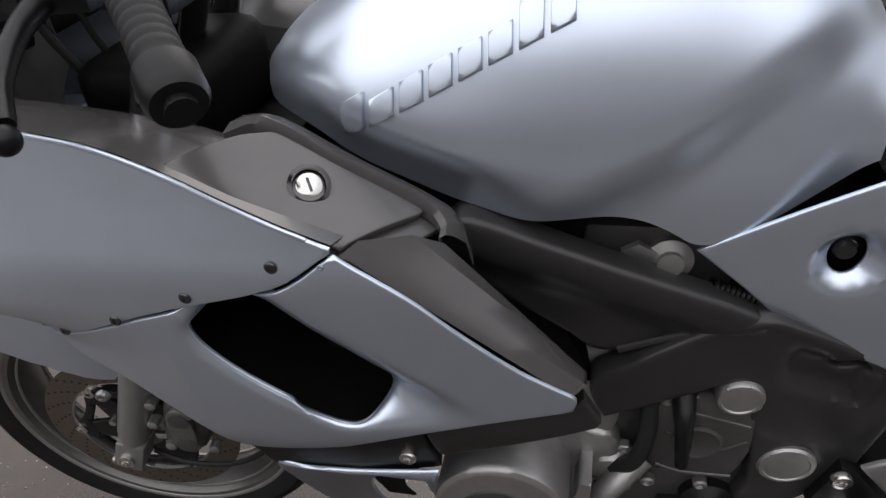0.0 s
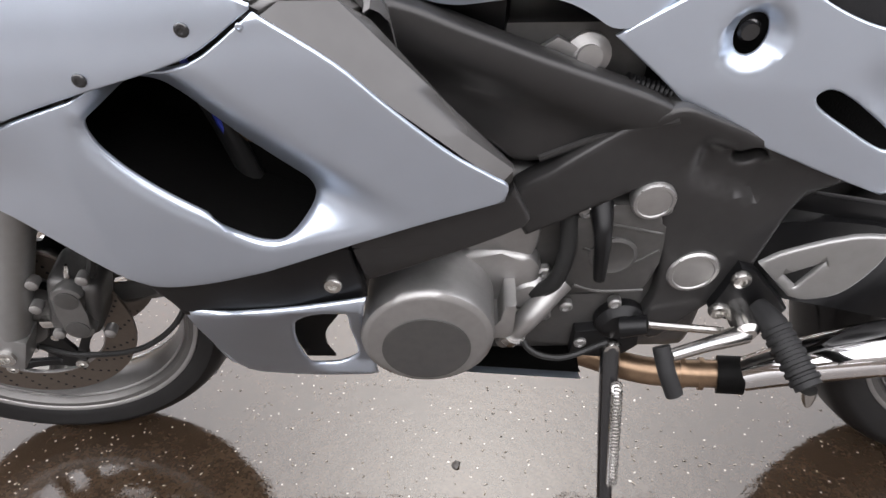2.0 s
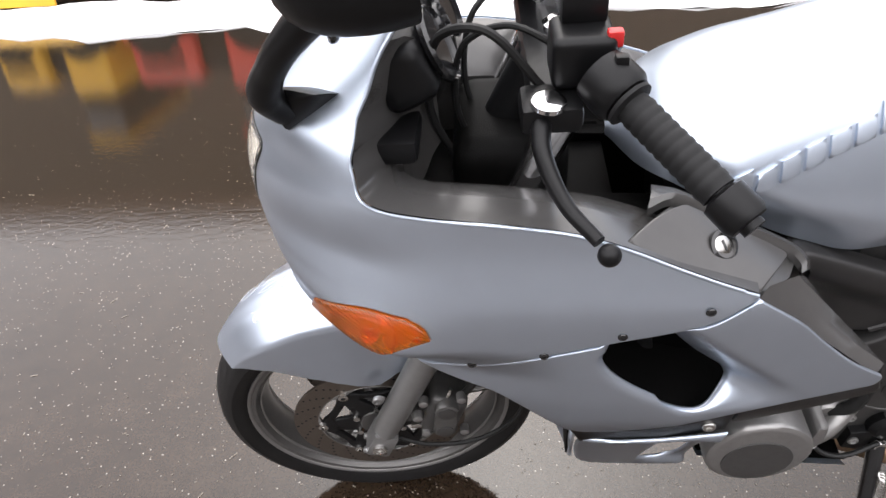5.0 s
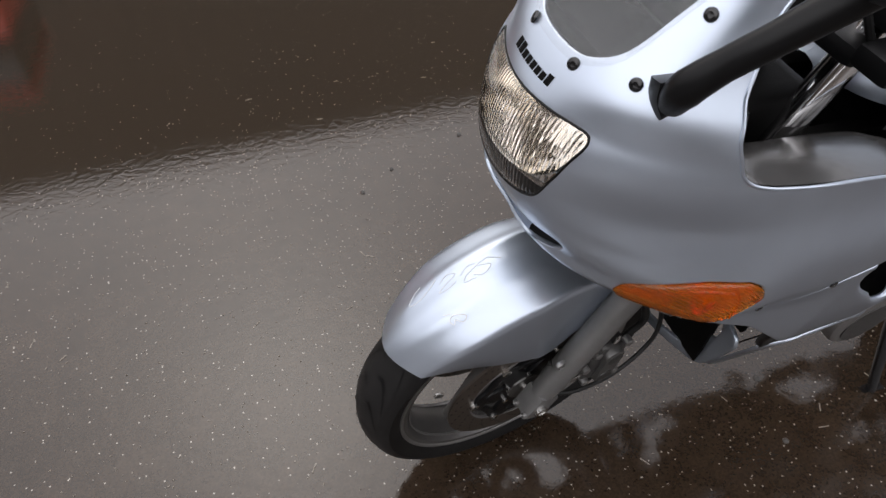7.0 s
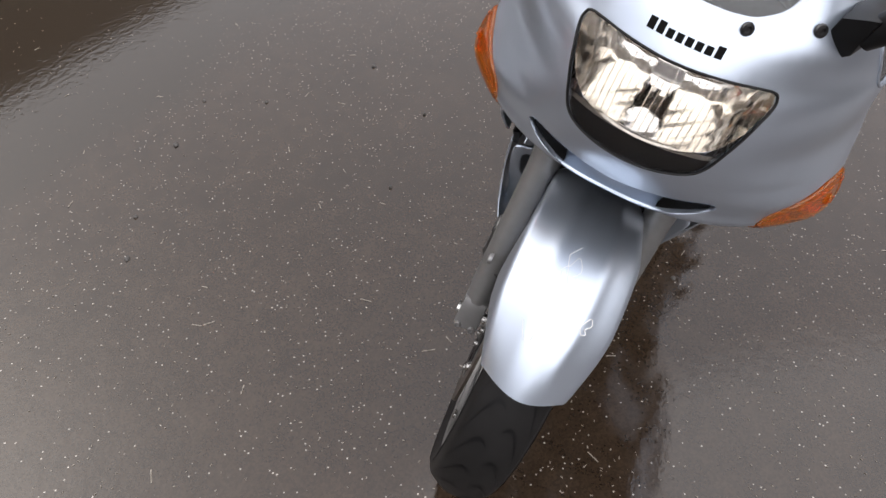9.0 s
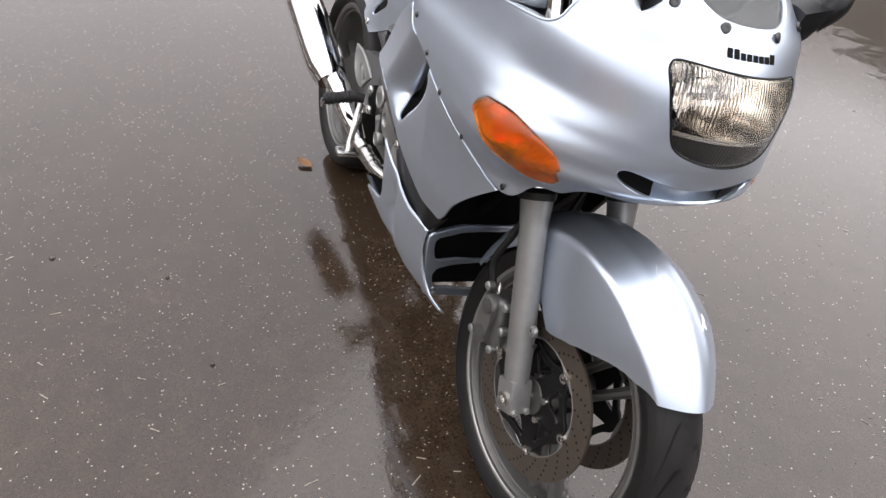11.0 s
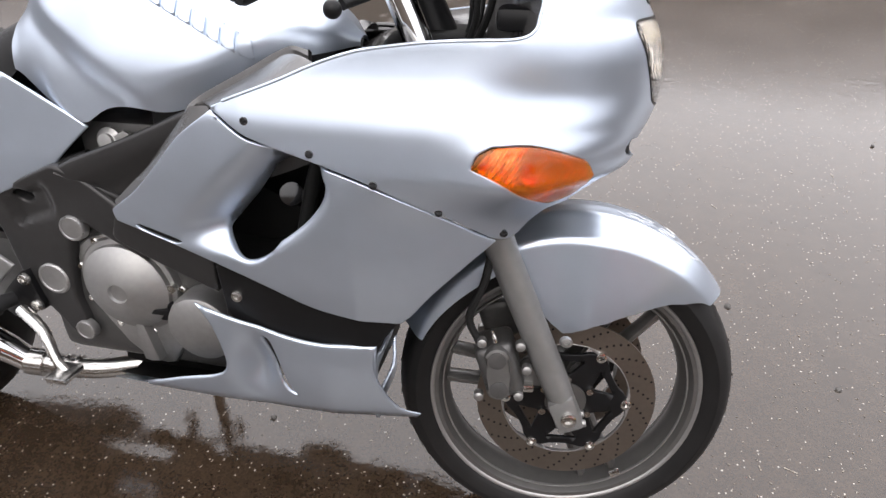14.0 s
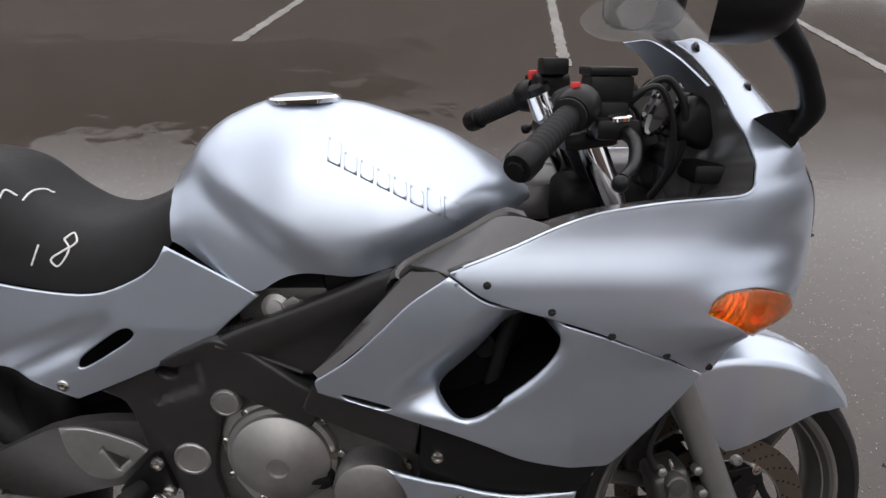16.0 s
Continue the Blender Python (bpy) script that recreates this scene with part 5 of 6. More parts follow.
# ---- wheels ----
def tyre_mesh(c, R, rim, w, seg=96, grooves=0, lean_g=0.5):
    """A tyre with a rounded crown and cut tread grooves."""
    prof = [(rim, -w * 0.36), (rim + 0.012, -w * 0.44), (rim + 0.030, -w * 0.50), (R - 0.034, -w * 0.50), (R - 0.018, -w * 0.43), (R - 0.007, -w * 0.27), (R - 0.0005, -w * 0.09), (R - 0.0005, w * 0.09), (R - 0.007, w * 0.27), (R - 0.018, w * 0.43), (R - 0.034, w * 0.50), (rim + 0.030, w * 0.50), (rim + 0.012, w * 0.44), (rim, w * 0.36)]
    prof = glide(prof, 3)
    return lathe([(float(r), float(h)) for r, h in prof], c, (0, 1, 0), seg, None, True)


def groove(c, R, w, ang, s, bm):
    """One slanting tread groove, cut as a shallow dark channel strip just proud of the crown."""
    line = []
    for k in range(9):
        f_ = k / 8
        h = s * w * (0.05 + 0.38 * f_)
        r = R + 0.0008 - (0.018 * max(0, (abs(h) / w - 0.10) / 0.33) ** 1.7)
        a = ang + 0.30 * f_ * f_ - 0.06 * math.sin(f_ * 3)
        line.append((Vector(c) + Vector((r * math.cos(a), h, r * math.sin(a))), a, 0.0032 * math.sin(math.pi * (0.12 + 0.8 * f_)) + 0.0006))
    rows = []
    for p, a, hw in line:
        t = Vector((-math.sin(a), 0, math.cos(a)))
        rows.append([p - t * hw, p + t * hw])
    skin(rows, bm=bm)


def wheel(c, R, w, name, label, rim_r, discs, turned):
    root = part(name, tyre_mesh(c, R, rim_r, w), TYRE, bike, label, 60, turned)
    bm = bmesh.new()
    n = 26
    for k in range(n):
        for s in (-1, 1):
            groove(c, R, w, (k + (0.5 if s > 0 else 0)) * 2 * math.pi / n, s, bm)
    tagged(part("tread_pattern", bm, BLACK, root, turned=turned), kind="stuff")
    b = w * 0.36
    prof = [(rim_r + 0.004, -b - 0.004), (rim_r + 0.007, -b), (rim_r - 0.002, -b + 0.004), (rim_r - 0.010, -b + 0.014), (rim_r - 0.018, -b + 0.03), (rim_r - 0.020, 0), (rim_r - 0.018, b - 0.03), (rim_r - 0.010, b - 0.014), (rim_r - 0.002, b - 0.004), (rim_r + 0.007, b), (rim_r + 0.004, b + 0.004), (rim_r - 0.010, b + 0.002), (rim_r - 0.018, b - 0.012), (rim_r - 0.026, b - 0.03), (rim_r - 0.028, 0), (rim_r - 0.026, -b + 0.03), (rim_r - 0.018, -b + 0.012), (rim_r - 0.010, -b - 0.002)]
    part("rim", lathe(prof, c, (0, 1, 0), 80, None, True), WHEEL, root, "grey painted cast rim", 50, turned)
    for sy in (-1, 1):
        part("rim_lip", lathe([(rim_r + 0.0045, sy * (b + 0.0035)), (rim_r + 0.0035, sy * (b + 0.0058)), (rim_r - 0.001, sy * (b + 0.0055)), (rim_r - 0.003, sy * (b + 0.003))], c, (0, 1, 0), 80, None, True), CAST, root, "worn machined rim lip", 50, turned)
        part("rim_ridge", lathe([(rim_r - 0.0165, sy * (b - 0.008)), (rim_r - 0.0175, sy * (b - 0.0055)), (rim_r - 0.0195, sy * (b - 0.006)), (rim_r - 0.0195, sy * (b - 0.010))], c, (0, 1, 0), 80, None, True), CAST, root, "", 50, turned)
    part("hub", lathe([(0.0, -0.07), (0.035, -0.07), (0.04, -0.05), (0.034, 0), (0.04, 0.05), (0.035, 0.07), (0.0, 0.07)], c, (0, 1, 0), 32), WHEEL, root, turned=turned)
    for k in range(3):
        a0 = k * 2 * math.pi / 3 + 0.12
        for d in (-1, 1):
            rows = []
            for j in range(8):
                f_ = j / 7
                r = 0.034 + (rim_r - 0.056) * f_
                off = d * (0.020 + 0.010 * f_)
                hw, hy = 0.009 + 0.004 * abs(f_ - 0.5), 0.016 + 0.012 * (1 - f_)
                rad, tan = Vector((math.cos(a0), 0, math.sin(a0))), Vector((-math.sin(a0), 0, math.cos(a0)))
                m0 = Vector(c) + rad * r + tan * off
                rows.append([m0 + tan * hw * math.cos(q) + Vector((0, hy * math.sin(q), 0)) for q in (2 * math.pi * i / 10 for i in range(10))])
            part("spoke", skin(rows, True, True), WHEEL, root, turned=turned)
    for s in discs:
        y0 = s * 0.062
        part("brake_disc", lathe([(0.109, -0.0025), (0.153, -0.0025), (0.153, 0.0025), (0.109, 0.0025)], vec(c) + Vector((0, y0, 0)), (0, 1, 0), 72, None, True), DISC, root, "drilled steel brake disc", 30, turned)
        wave = [(c[0] + r * math.cos(a), c[2] + r * math.sin(a)) for a, r in ((2 * math.pi * k / 96, 0.1085 - 0.0055 * max(0.0, math.cos(6 * 2 * math.pi * k / 96))) for k in range(96))]
        ring = [(c[0] + 0.1105 * math.cos(a), c[2] + 0.1105 * math.sin(a)) for a in (2 * math.pi * k / 72 for k in range(72))]
        part("disc_edge", panel(ring, lambda u, v, y=y0 + s * 0.0032: (u, y, v), [wave], 0.02, 0.006, 0.0008), CAST, root, "", 30, turned)
        holes = bmesh.new()
        for ring, rr in enumerate((0.116, 0.124, 0.132, 0.140, 0.148)):
            for k in range(22):
                a = 2 * math.pi * (k + ring * 0.22) / 22
                for side in (-1, 1):
                    p = vec(c) + Vector((rr * math.cos(a), y0 + side * 0.0029, rr * math.sin(a)))
                    bmesh.ops.create_circle(holes, cap_ends=True, segments=6, radius=0.0024, matrix=Matrix.Translation(p) @ Matrix.Rotation(radians(90), 4, "X"))
        tagged(part("disc_drilling", holes, BLACK, root, turned=turned), kind="stuff")
        line = []
        for k in range(60):
            a = 2 * math.pi * k / 60
            r = 0.095 + 0.010 * max(0, math.cos(6 * a)) ** 0.6 if math.cos(6 * a) > 0 else 0.095 - 0.005 * (-math.cos(6 * a))
            line.append((c[0] + r * math.cos(a), c[2] + r * math.sin(a)))
        windows = []
        for k in range(6):
            a = 2 * math.pi * (k + 0.5) / 6
            windows.append([(c[0] + r * math.cos(a + d), c[2] + r * math.sin(a + d)) for r, d in ((0.052, -0.08), (0.082, -0.33), (0.082, 0.33), (0.052, 0.08))])
        part("disc_carrier", panel(line, lambda u, v, y=y0 + s * 0.005: (u, y, v), windows, 0.014, 0.007, 0.0015), BLACK, root, turned=turned)
        for k in range(6):
            a = 2 * math.pi * k / 6
            p = vec(c) + Vector((0.103 * math.cos(a), y0 + s * 0.003, 0.103 * math.sin(a)))
            part("disc_button", lathe([(0.009, 0), (0.009, 0.005), (0.004, 0.006), (0.004, 0.002), (0, 0.002)], p, (0, s, 0), 14), STEEL, root, turned=turned)
            a += math.pi / 6
            p = vec(c) + Vector((0.045 * math.cos(a), y0 + s * 0.004, 0.045 * math.sin(a)))
            part("hub_bolt", lathe([(0.006, 0), (0.006, 0.007), (0, 0.007)], p, (0, s, 0), 10), STEEL, root, turned=turned)
    return root


FRONT_AXLE = (0.0, 0.0, AXLE)
front_wheel = wheel(FRONT_AXLE, 0.294, 0.112, "front_wheel", "black front tyre on a grey three-spoke wheel", 0.232, (-1, 1), True)
part("balance_weight", box((-0.118, 0.040, 0.128), (-0.098, 0.047, 0.139), 0.002, turn=Matrix.Rotation(radians(30), 4, "Y")), STEEL, front_wheel, turned=True)
rear_wheel = wheel((1.412, 0.0, 0.305), 0.305, 0.165, "rear_wheel", "black rear tyre on a grey three-spoke wheel", 0.230, (), False)

# ---- forks ----
for s in (-1, 1):
    base = Vector((0.0, s * 0.100, AXLE))
    leg = part("fork_leg", tube([base + STEER_DIR * d for d in (0.03, 0.06, 0.30, 0.345, 0.35)], [0.0215, 0.0235, 0.0240, 0.0245, 0.029, 0.029], 24, 0), FORK, bike, "grey painted fork leg", turned=True)
    part("fork_tube", tube([base + STEER_DIR * d for d in (0.33, 0.60, 0.80)], 0.0205, 20, 0), CHROME, leg, turned=True)
    part("dust_seal", lathe([(0.032, 0), (0.033, 0.012), (0.026, 0.02), (0.021, 0.02)], base + STEER_DIR * 0.35, STEER_DIR, 24), BLACK, leg, turned=True)
    bm = box((-0.020, -0.022, -0.026), (0.024, 0.022, 0.036), 0.006)
    bmesh.ops.transform(bm, matrix=Matrix.Translation(base) @ Matrix.Rotation(RAKE, 4, "Y"), verts=bm.verts)
    part("axle_clamp", bm, FORK, leg, turned=True)
    part("axle_nut", lathe([(0.013, 0), (0.013, 0.006), (0.010, 0.007), (0.007, 0.007), (0.006, 0.002), (0, 0.002)], base + Vector((0, s * 0.021, 0)), (0, s, 0), 20), STEEL, leg, turned=True)
    for y in (0.087, 0.114):
        part("pinch_bolt", lathe([(0.0062, -0.004), (0.0062, 0.004), (0.0042, 0.005), (0.0034, 0.002), (0.0, 0.002)], (-0.026, s * y, 0.287), (-1, 0, 0.25), 12), CAST, leg, turned=True)
    part("fender_bolt", bolt(Vector((0.017, s * 0.108, 0.437)), (-0.3, s, 0), 0.010, 0.008, 16), CAST, leg, turned=True)
    # caliper
    cal = part("caliper", box((0.085, min(s * 0.045, s * 0.118), 0.325), (0.150, max(s * 0.045, s * 0.118), 0.425), 0.016, 3, turn=Matrix.Rotation(radians(18), 4, "Y")), CAST_DARK, bike, "grey cast brake caliper", turned=True)
    peanut = [(0.118 + 0.021 * math.cos(a), 0.350 + 0.021 * math.sin(a)) for a in (math.pi * (1.05 + 0.9 * k / 8) for k in range(9))] + [(0.134, 0.377)] + [(0.124 + 0.021 * math.cos(a), 0.404 + 0.021 * math.sin(a)) for a in (math.pi * (0.05 + 0.9 * k / 8) for k in range(9))] + [(0.106, 0.377)]
    part("piston_cover", plate(peanut, s * 0.108, s * 0.128, 0.005, 1), CALIPER, cal, turned=True)
    for dz in (0.350, 0.404):
        part("piston_ring", lathe([(0.015, 0), (0.015, 0.0015), (0.012, 0.0022), (0, 0.0022)], (0.118 + (dz - 0.35) * 0.11, s * 0.128, dz), (0, s, 0), 22), CAST_DARK, cal, turned=True)
    part("caliper_bridge", box((0.060, min(s * 0.088, s * 0.112), 0.338), (0.100, max(s * 0.088, s * 0.112), 0.352), 0.004), STEEL, cal, turned=True)
    part("bleed_nipple", lathe([(0.004, 0), (0.004, 0.012), (0.0025, 0.014), (0.0025, 0.022), (0, 0.022)], (0.128, s * 0.110, 0.428), (0.3, 0, 1), 10), STEEL, cal, turned=True)
    for dx, dz in ((0.088, 0.428), (0.150, 0.430), (0.150, 0.330), (0.085, 0.335), (0.075, 0.385)):
        part("caliper_bolt", lathe([(0.008, 0), (0.008, 0.014), (0.005, 0.016), (0, 0.016)], (dx, s * 0.108, dz), (0, s, 0), 10), CAST, cal, turned=True)
    part("caliper_bracket", plate([(0.02, 0.40), (0.10, 0.372), (0.105, 0.345), (0.02, 0.345)], s * 0.082, s * 0.100, 0.004, 2), CAST_DARK, cal, turned=True)
    part("brake_hose", tube([(0.155, s * 0.105, 0.425), (0.172, s * 0.11, 0.47), (0.150, s * 0.112, 0.54), (0.148, s * 0.10, 0.60), (0.20, s * 0.08, 0.70)], 0.0065, 8), CABLE, cal, turned=True)
part("speedo_cable", tube([(0.03, -0.095, 0.285), (0.09, -0.11, 0.278), (0.18, -0.11, 0.285), (0.25, -0.10, 0.35), (0.245, -0.08, 0.45), (0.21, -0.07, 0.60)], 0.0042, 8), CABLE, bike, turned=True)
part("axle", lathe([(0.011, -0.11), (0.011, 0.11)], FRONT_AXLE, (0, 1, 0), 16), STEEL, bike, turned=True)
part("lower_yoke", box((0.11, -0.125, 0.645), (0.20, 0.125, 0.685), 0.012, turn=Matrix.Rotation(RAKE, 4, "Y")), BLACK, bike, turned=True)

# ---- front fender ----
def fender(a, t):
    """a: degrees round the axle, 0 ahead, 90 above; t from -1 to 1 across, with skirts past +-0.5."""
    th = radians(a)
    lift = 0.305 + 0.030 * math.sin(th) ** 2
    s, q = (-1 if t < 0 else 1), abs(t)
    wide = 0.068 + 0.018 * math.sin(th) - 0.008 * step_up(82, 100, a)
    if a < 66:
        wide *= 0.70 + 0.30 * step_up(30, 66, a)
    deep = float(np.interp(a, (40, 46, 54, 64, 74, 84, 92, 98, 104, 112), (0.006, 0.016, 0.046, 0.096, 0.132, 0.152, 0.163, 0.165, 0.145, 0.100)))
    if a > 112:
        deep = 0.050 * step_up(165, 120, a) + 0.018
    if q <= 0.55:
        f_ = q / 0.55
        y, r = wide * f_ * (0.97 + 0.03 * f_), lift - 0.030 * f_**1.75 + 0.0035 * math.exp(-(((f_ - 0.40) / 0.14) ** 2)) * step_up(40, 58, a)
    else:
        f_ = (q - 0.55) / 0.45
        y, r = wide * (1.0 + 0.045 * math.sin(f_ * math.pi * 0.6)), lift - 0.030 - deep * f_
    return (-r * math.cos(th), s * y, AXLE + r * math.sin(th))


rows = []
for i in range(60):
    rows.append([fender(tip + (112 - tip) * (i / 59) ** 1.3, t) for t in np.linspace(-1, 1, 49) for tip in (39.5 + 10 * abs(t) ** 2.0,)])
own = skin(rows)
bmesh.ops.recalc_face_normals(own, faces=own.faces)
bmesh.ops.solidify(own, geom=own.faces[:], thickness=0.003)
front_fender = part("front_fender", own, PAINT, bike, "silver-blue front mudguard with hand-written marks", 60, True)
rows = []
for i in range(26):
    a = 112 + 46 * i / 25
    rows.append([fender(a, t) for t in np.linspace(-0.75, 0.75, 27)])
own = skin(rows)
bmesh.ops.recalc_face_normals(own, faces=own.faces)
bmesh.ops.solidify(own, geom=own.faces[:], thickness=0.003)
part("fender_tail", own, PAINT, front_fender, turned=True)
for s in (-1, 1):
    bm = plate([(0.055, 0.575), (0.10, 0.57), (0.125, 0.52), (0.095, 0.47), (0.05, 0.46)], s * 0.070, s * 0.078, 0.002, 3)
    part("fender_brace", bm, PAINT, front_fender, turned=True)


def mark(pts, r=0.0006, name="mark"):
    line = glide(pts, 6)
    out = []
    for a, t in line:
        p = vec(fender(a + 7, t))
        c = Vector((0, p.y * 0.3, AXLE))
        out.append(p + (p - c).normalized() * 0.0002)
    return part(name, tube(out, r, 6, 0), WHITE if r > 0.00065 else CHALK, front_fender, turned=True)


mark([(51, 0.28), (48, 0.24), (46, 0.18), (49, 0.14), (54, 0.18), (56, 0.22)])
mark([(56, 0.14), (59, 0.18), (61, 0.14), (57, 0.09), (55, 0.06), (58, 0.04), (60, 0.06)])
mark([(62, 0.09), (65, 0.14), (67, 0.10), (63, 0.05), (62, 0.00), (65, -0.02)])
mark([(70, 0.12), (67, 0.09), (70, 0.03), (67, -0.03), (65, 0.02)])
mark([(70, 0.12), (73, 0.04)])
mark([(53, -0.17), (55, -0.20)], 0.0007)
mark([(55, -0.26), (56.5, -0.31), (58, -0.28), (56.5, -0.24), (55, -0.22), (53.5, -0.25), (54, -0.29), (55, -0.26)], 0.0007)

# ---- cockpit ----
part("top_yoke", box((0.255, -0.13, 0.962), (0.335, 0.13, 0.988), 0.010, turn=Matrix.Rotation(radians(8), 4, "Y")), BLACK, bike, turned=BARS)
part("ignition_lock", lathe([(0.022, 0), (0.022, 0.02), (0.016, 0.025), (0, 0.025)], (0.30, 0, 0.985), (0.1, 0, 1), 24), CHROME, bike, turned=BARS)
part("steering_stem", tube([(0.13, 0, 0.66), (0.28, 0, 0.97)], 0.03, 16, 0), BLACK, bike, turned=BARS)
for s in (-1, 1):
    inner, outer = Vector((0.332, s * 0.175, 1.021)), Vector((0.432, s * 0.304, 0.959))
    d = (outer - inner).normalized()
    part("fork_cap", lathe([(0.022, 0), (0.022, 0.012), (0.015, 0.018), (0, 0.018)], Vector((0.0, s * 0.103, AXLE)) + STEER_DIR * 0.80, STEER_DIR, 18), BLACK, bike, turned=BARS)
    bar = part("handlebar", tube([(0.305, s * 0.095, 0.990), (0.312, s * 0.130, 1.020), inner, outer], 0.011, 14), BLACK, bike, turned=BARS)
    bm = lathe([(0.0, 0.0199), (0.0165, 0.020)] + [(r, 0.028 + k * 0.010 + h) for k in range(10) for r, h in ((0.0168, 0), (0.0176, 0.002), (0.0176, 0.006), (0.0168, 0.008))] + [(0.0165, 0.132), (0.0, 0.1321)], inner, d, 20)
    part("grip", bm, RUBBER, bar, "black ribbed rubber grip", turned=BARS)
    part("grip_flange", lathe([(0.016, 0), (0.024, 0.001), (0.024, 0.005), (0.016, 0.007)], inner + d * 0.015, d, 24), RUBBER, bar, turned=BARS)
    part("bar_end", lathe([(0.015, 0), (0.021, 0.003), (0.021, 0.028), (0.018, 0.034), (0.008, 0.035), (0.007, 0.031), (0, 0.031)], inner + d * 0.134, d, 24), BLACK, bar, "black bar-end weight", turned=BARS)
    # switch housing
    bm = lathe([(0.020, -0.026), (0.027, -0.024), (0.029, -0.010), (0.029, 0.008), (0.025, 0.014), (0.018, 0.015)], inner, d, 18)
    part("switch_housing", bm, BLACK, bar, turned=BARS)
    part("switch_button", box(inner + Vector((-0.004, -0.005, 0.024)), inner + Vector((0.008, 0.005, 0.036)), 0.002), RED if s > 0 else BLACK, bar, turned=BARS)
    # lever with its perch
    perch = Vector((0.274, s * 0.158, 0.995))
    part("lever_perch", box(perch - Vector((0.03, 0.026, 0.014)), perch + Vector((0.03, 0.026, 0.014)), 0.008), BLACK, bar, turned=BARS)
    part("perch_bolt", lathe([(0.017, 0), (0.017, 0.005), (0.013, 0.007), (0, 0.007)], perch + Vector((-0.004, s * 0.014, 0.013)), (0.1, s * 0.1, 1), 24), CHROME, bar, "bright round lever pivot cap", turned=BARS)
    part("lever", tube([perch + Vector((-0.01, s * 0.012, 0)), (0.262, s * 0.213, 0.982), (0.278, s * 0.266, 0.963), (0.303, s * 0.303, 0.951)], [0.011, 0.009, 0.0075, 0.0065], 10, 8), BLACK, bar, "black metal hand lever", turned=BARS)
    bm = bmesh.new()
    bmesh.ops.create_uvsphere(bm, u_segments=18, v_segments=12, radius=0.0105, matrix=Matrix.Translation((0.310, s * 0.316, 0.947)))
    part("lever_ball", bm, BLACK, bar, turned=BARS)
# brake fluid pot on the right, clutch cable block on the left
pot = part("fluid_reservoir", box((0.240, 0.072, 1.026), (0.302, 0.132, 1.064), 0.006), BLACK, bike, "black square brake fluid reservoir", turned=BARS)
part("reservoir_lid", box((0.237, 0.069, 1.064), (0.305, 0.135, 1.076), 0.004), BLACK, pot, turned=BARS)
part("reservoir_neck", box((0.250, 0.095, 1.000), (0.290, 0.145, 1.030), 0.006), BLACK, pot, turned=BARS)
left_sw = part("left_switch_block", box((0.275, -0.155, 1.010), (0.335, -0.095, 1.062), 0.010, 3), BLACK, bike, turned=BARS)
part("switch_cover", box((0.285, -0.12, 1.060), (0.33, -0.07, 1.088), 0.006), BLACK, left_sw, turned=BARS)
part("switch_button", box((0.325, -0.150, 1.050), (0.340, -0.138, 1.066), 0.003), RED, left_sw, turned=BARS)

# instruments
dash = part("instrument_panel", box((0.085, -0.115, 0.965), (0.150, 0.115, 1.035), 0.02, 3, turn=Matrix.Rotation(radians(-25), 4, "Y")), BLACK, bike, "black instrument panel behind the screen")
for y, r in ((-0.055, 0.042), (0.055, 0.042), (0.0, 0.02)):
    part("gauge", lathe([(r, 0), (r + 0.003, 0.006), (r, 0.010), (r - 0.004, 0.006), (0, 0.006)], (0.150, y, 1.012), (0.9, 0, 0.42), 32), GLOSS, dash)
part("dash_shelf", box((0.02, -0.14, 0.915), (0.13, 0.14, 0.945), 0.01), BLACK, bike)
for k, (pts, r) in enumerate((
    ([(0.270, -0.13, 1.00), (0.215, -0.12, 1.06), (0.165, -0.09, 1.04), (0.15, -0.07, 0.95), (0.18, -0.05, 0.85)], 0.0048),
    ([(0.24, 0.09, 1.02), (0.19, 0.11, 1.06), (0.16, 0.115, 1.02), (0.155, 0.10, 0.95), (0.19, 0.06, 0.86)], 0.0055),
    ([(0.26, 0.12, 1.02), (0.21, 0.135, 1.05), (0.18, 0.13, 1.0), (0.175, 0.11, 0.93), (0.2, 0.07, 0.86)], 0.0045),
    ([(0.30, -0.10, 1.02), (0.24, -0.07, 1.04), (0.19, -0.05, 1.01), (0.18, -0.04, 0.93), (0.2, -0.03, 0.86)], 0.0038),
    ([(0.29, 0.10, 1.00), (0.24, 0.06, 1.03), (0.20, 0.04, 1.0), (0.19, 0.03, 0.92), (0.21, 0.02, 0.86)], 0.0038))):
    part("control_cable", tube(pts, r, 8, 8), CABLE, bike, turned=BARS)
# floor and solid block fill the open cockpit, in the shade-bearing near-black
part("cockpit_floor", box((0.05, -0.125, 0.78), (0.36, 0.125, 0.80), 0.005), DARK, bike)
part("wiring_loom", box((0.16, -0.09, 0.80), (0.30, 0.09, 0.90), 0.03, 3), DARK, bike)

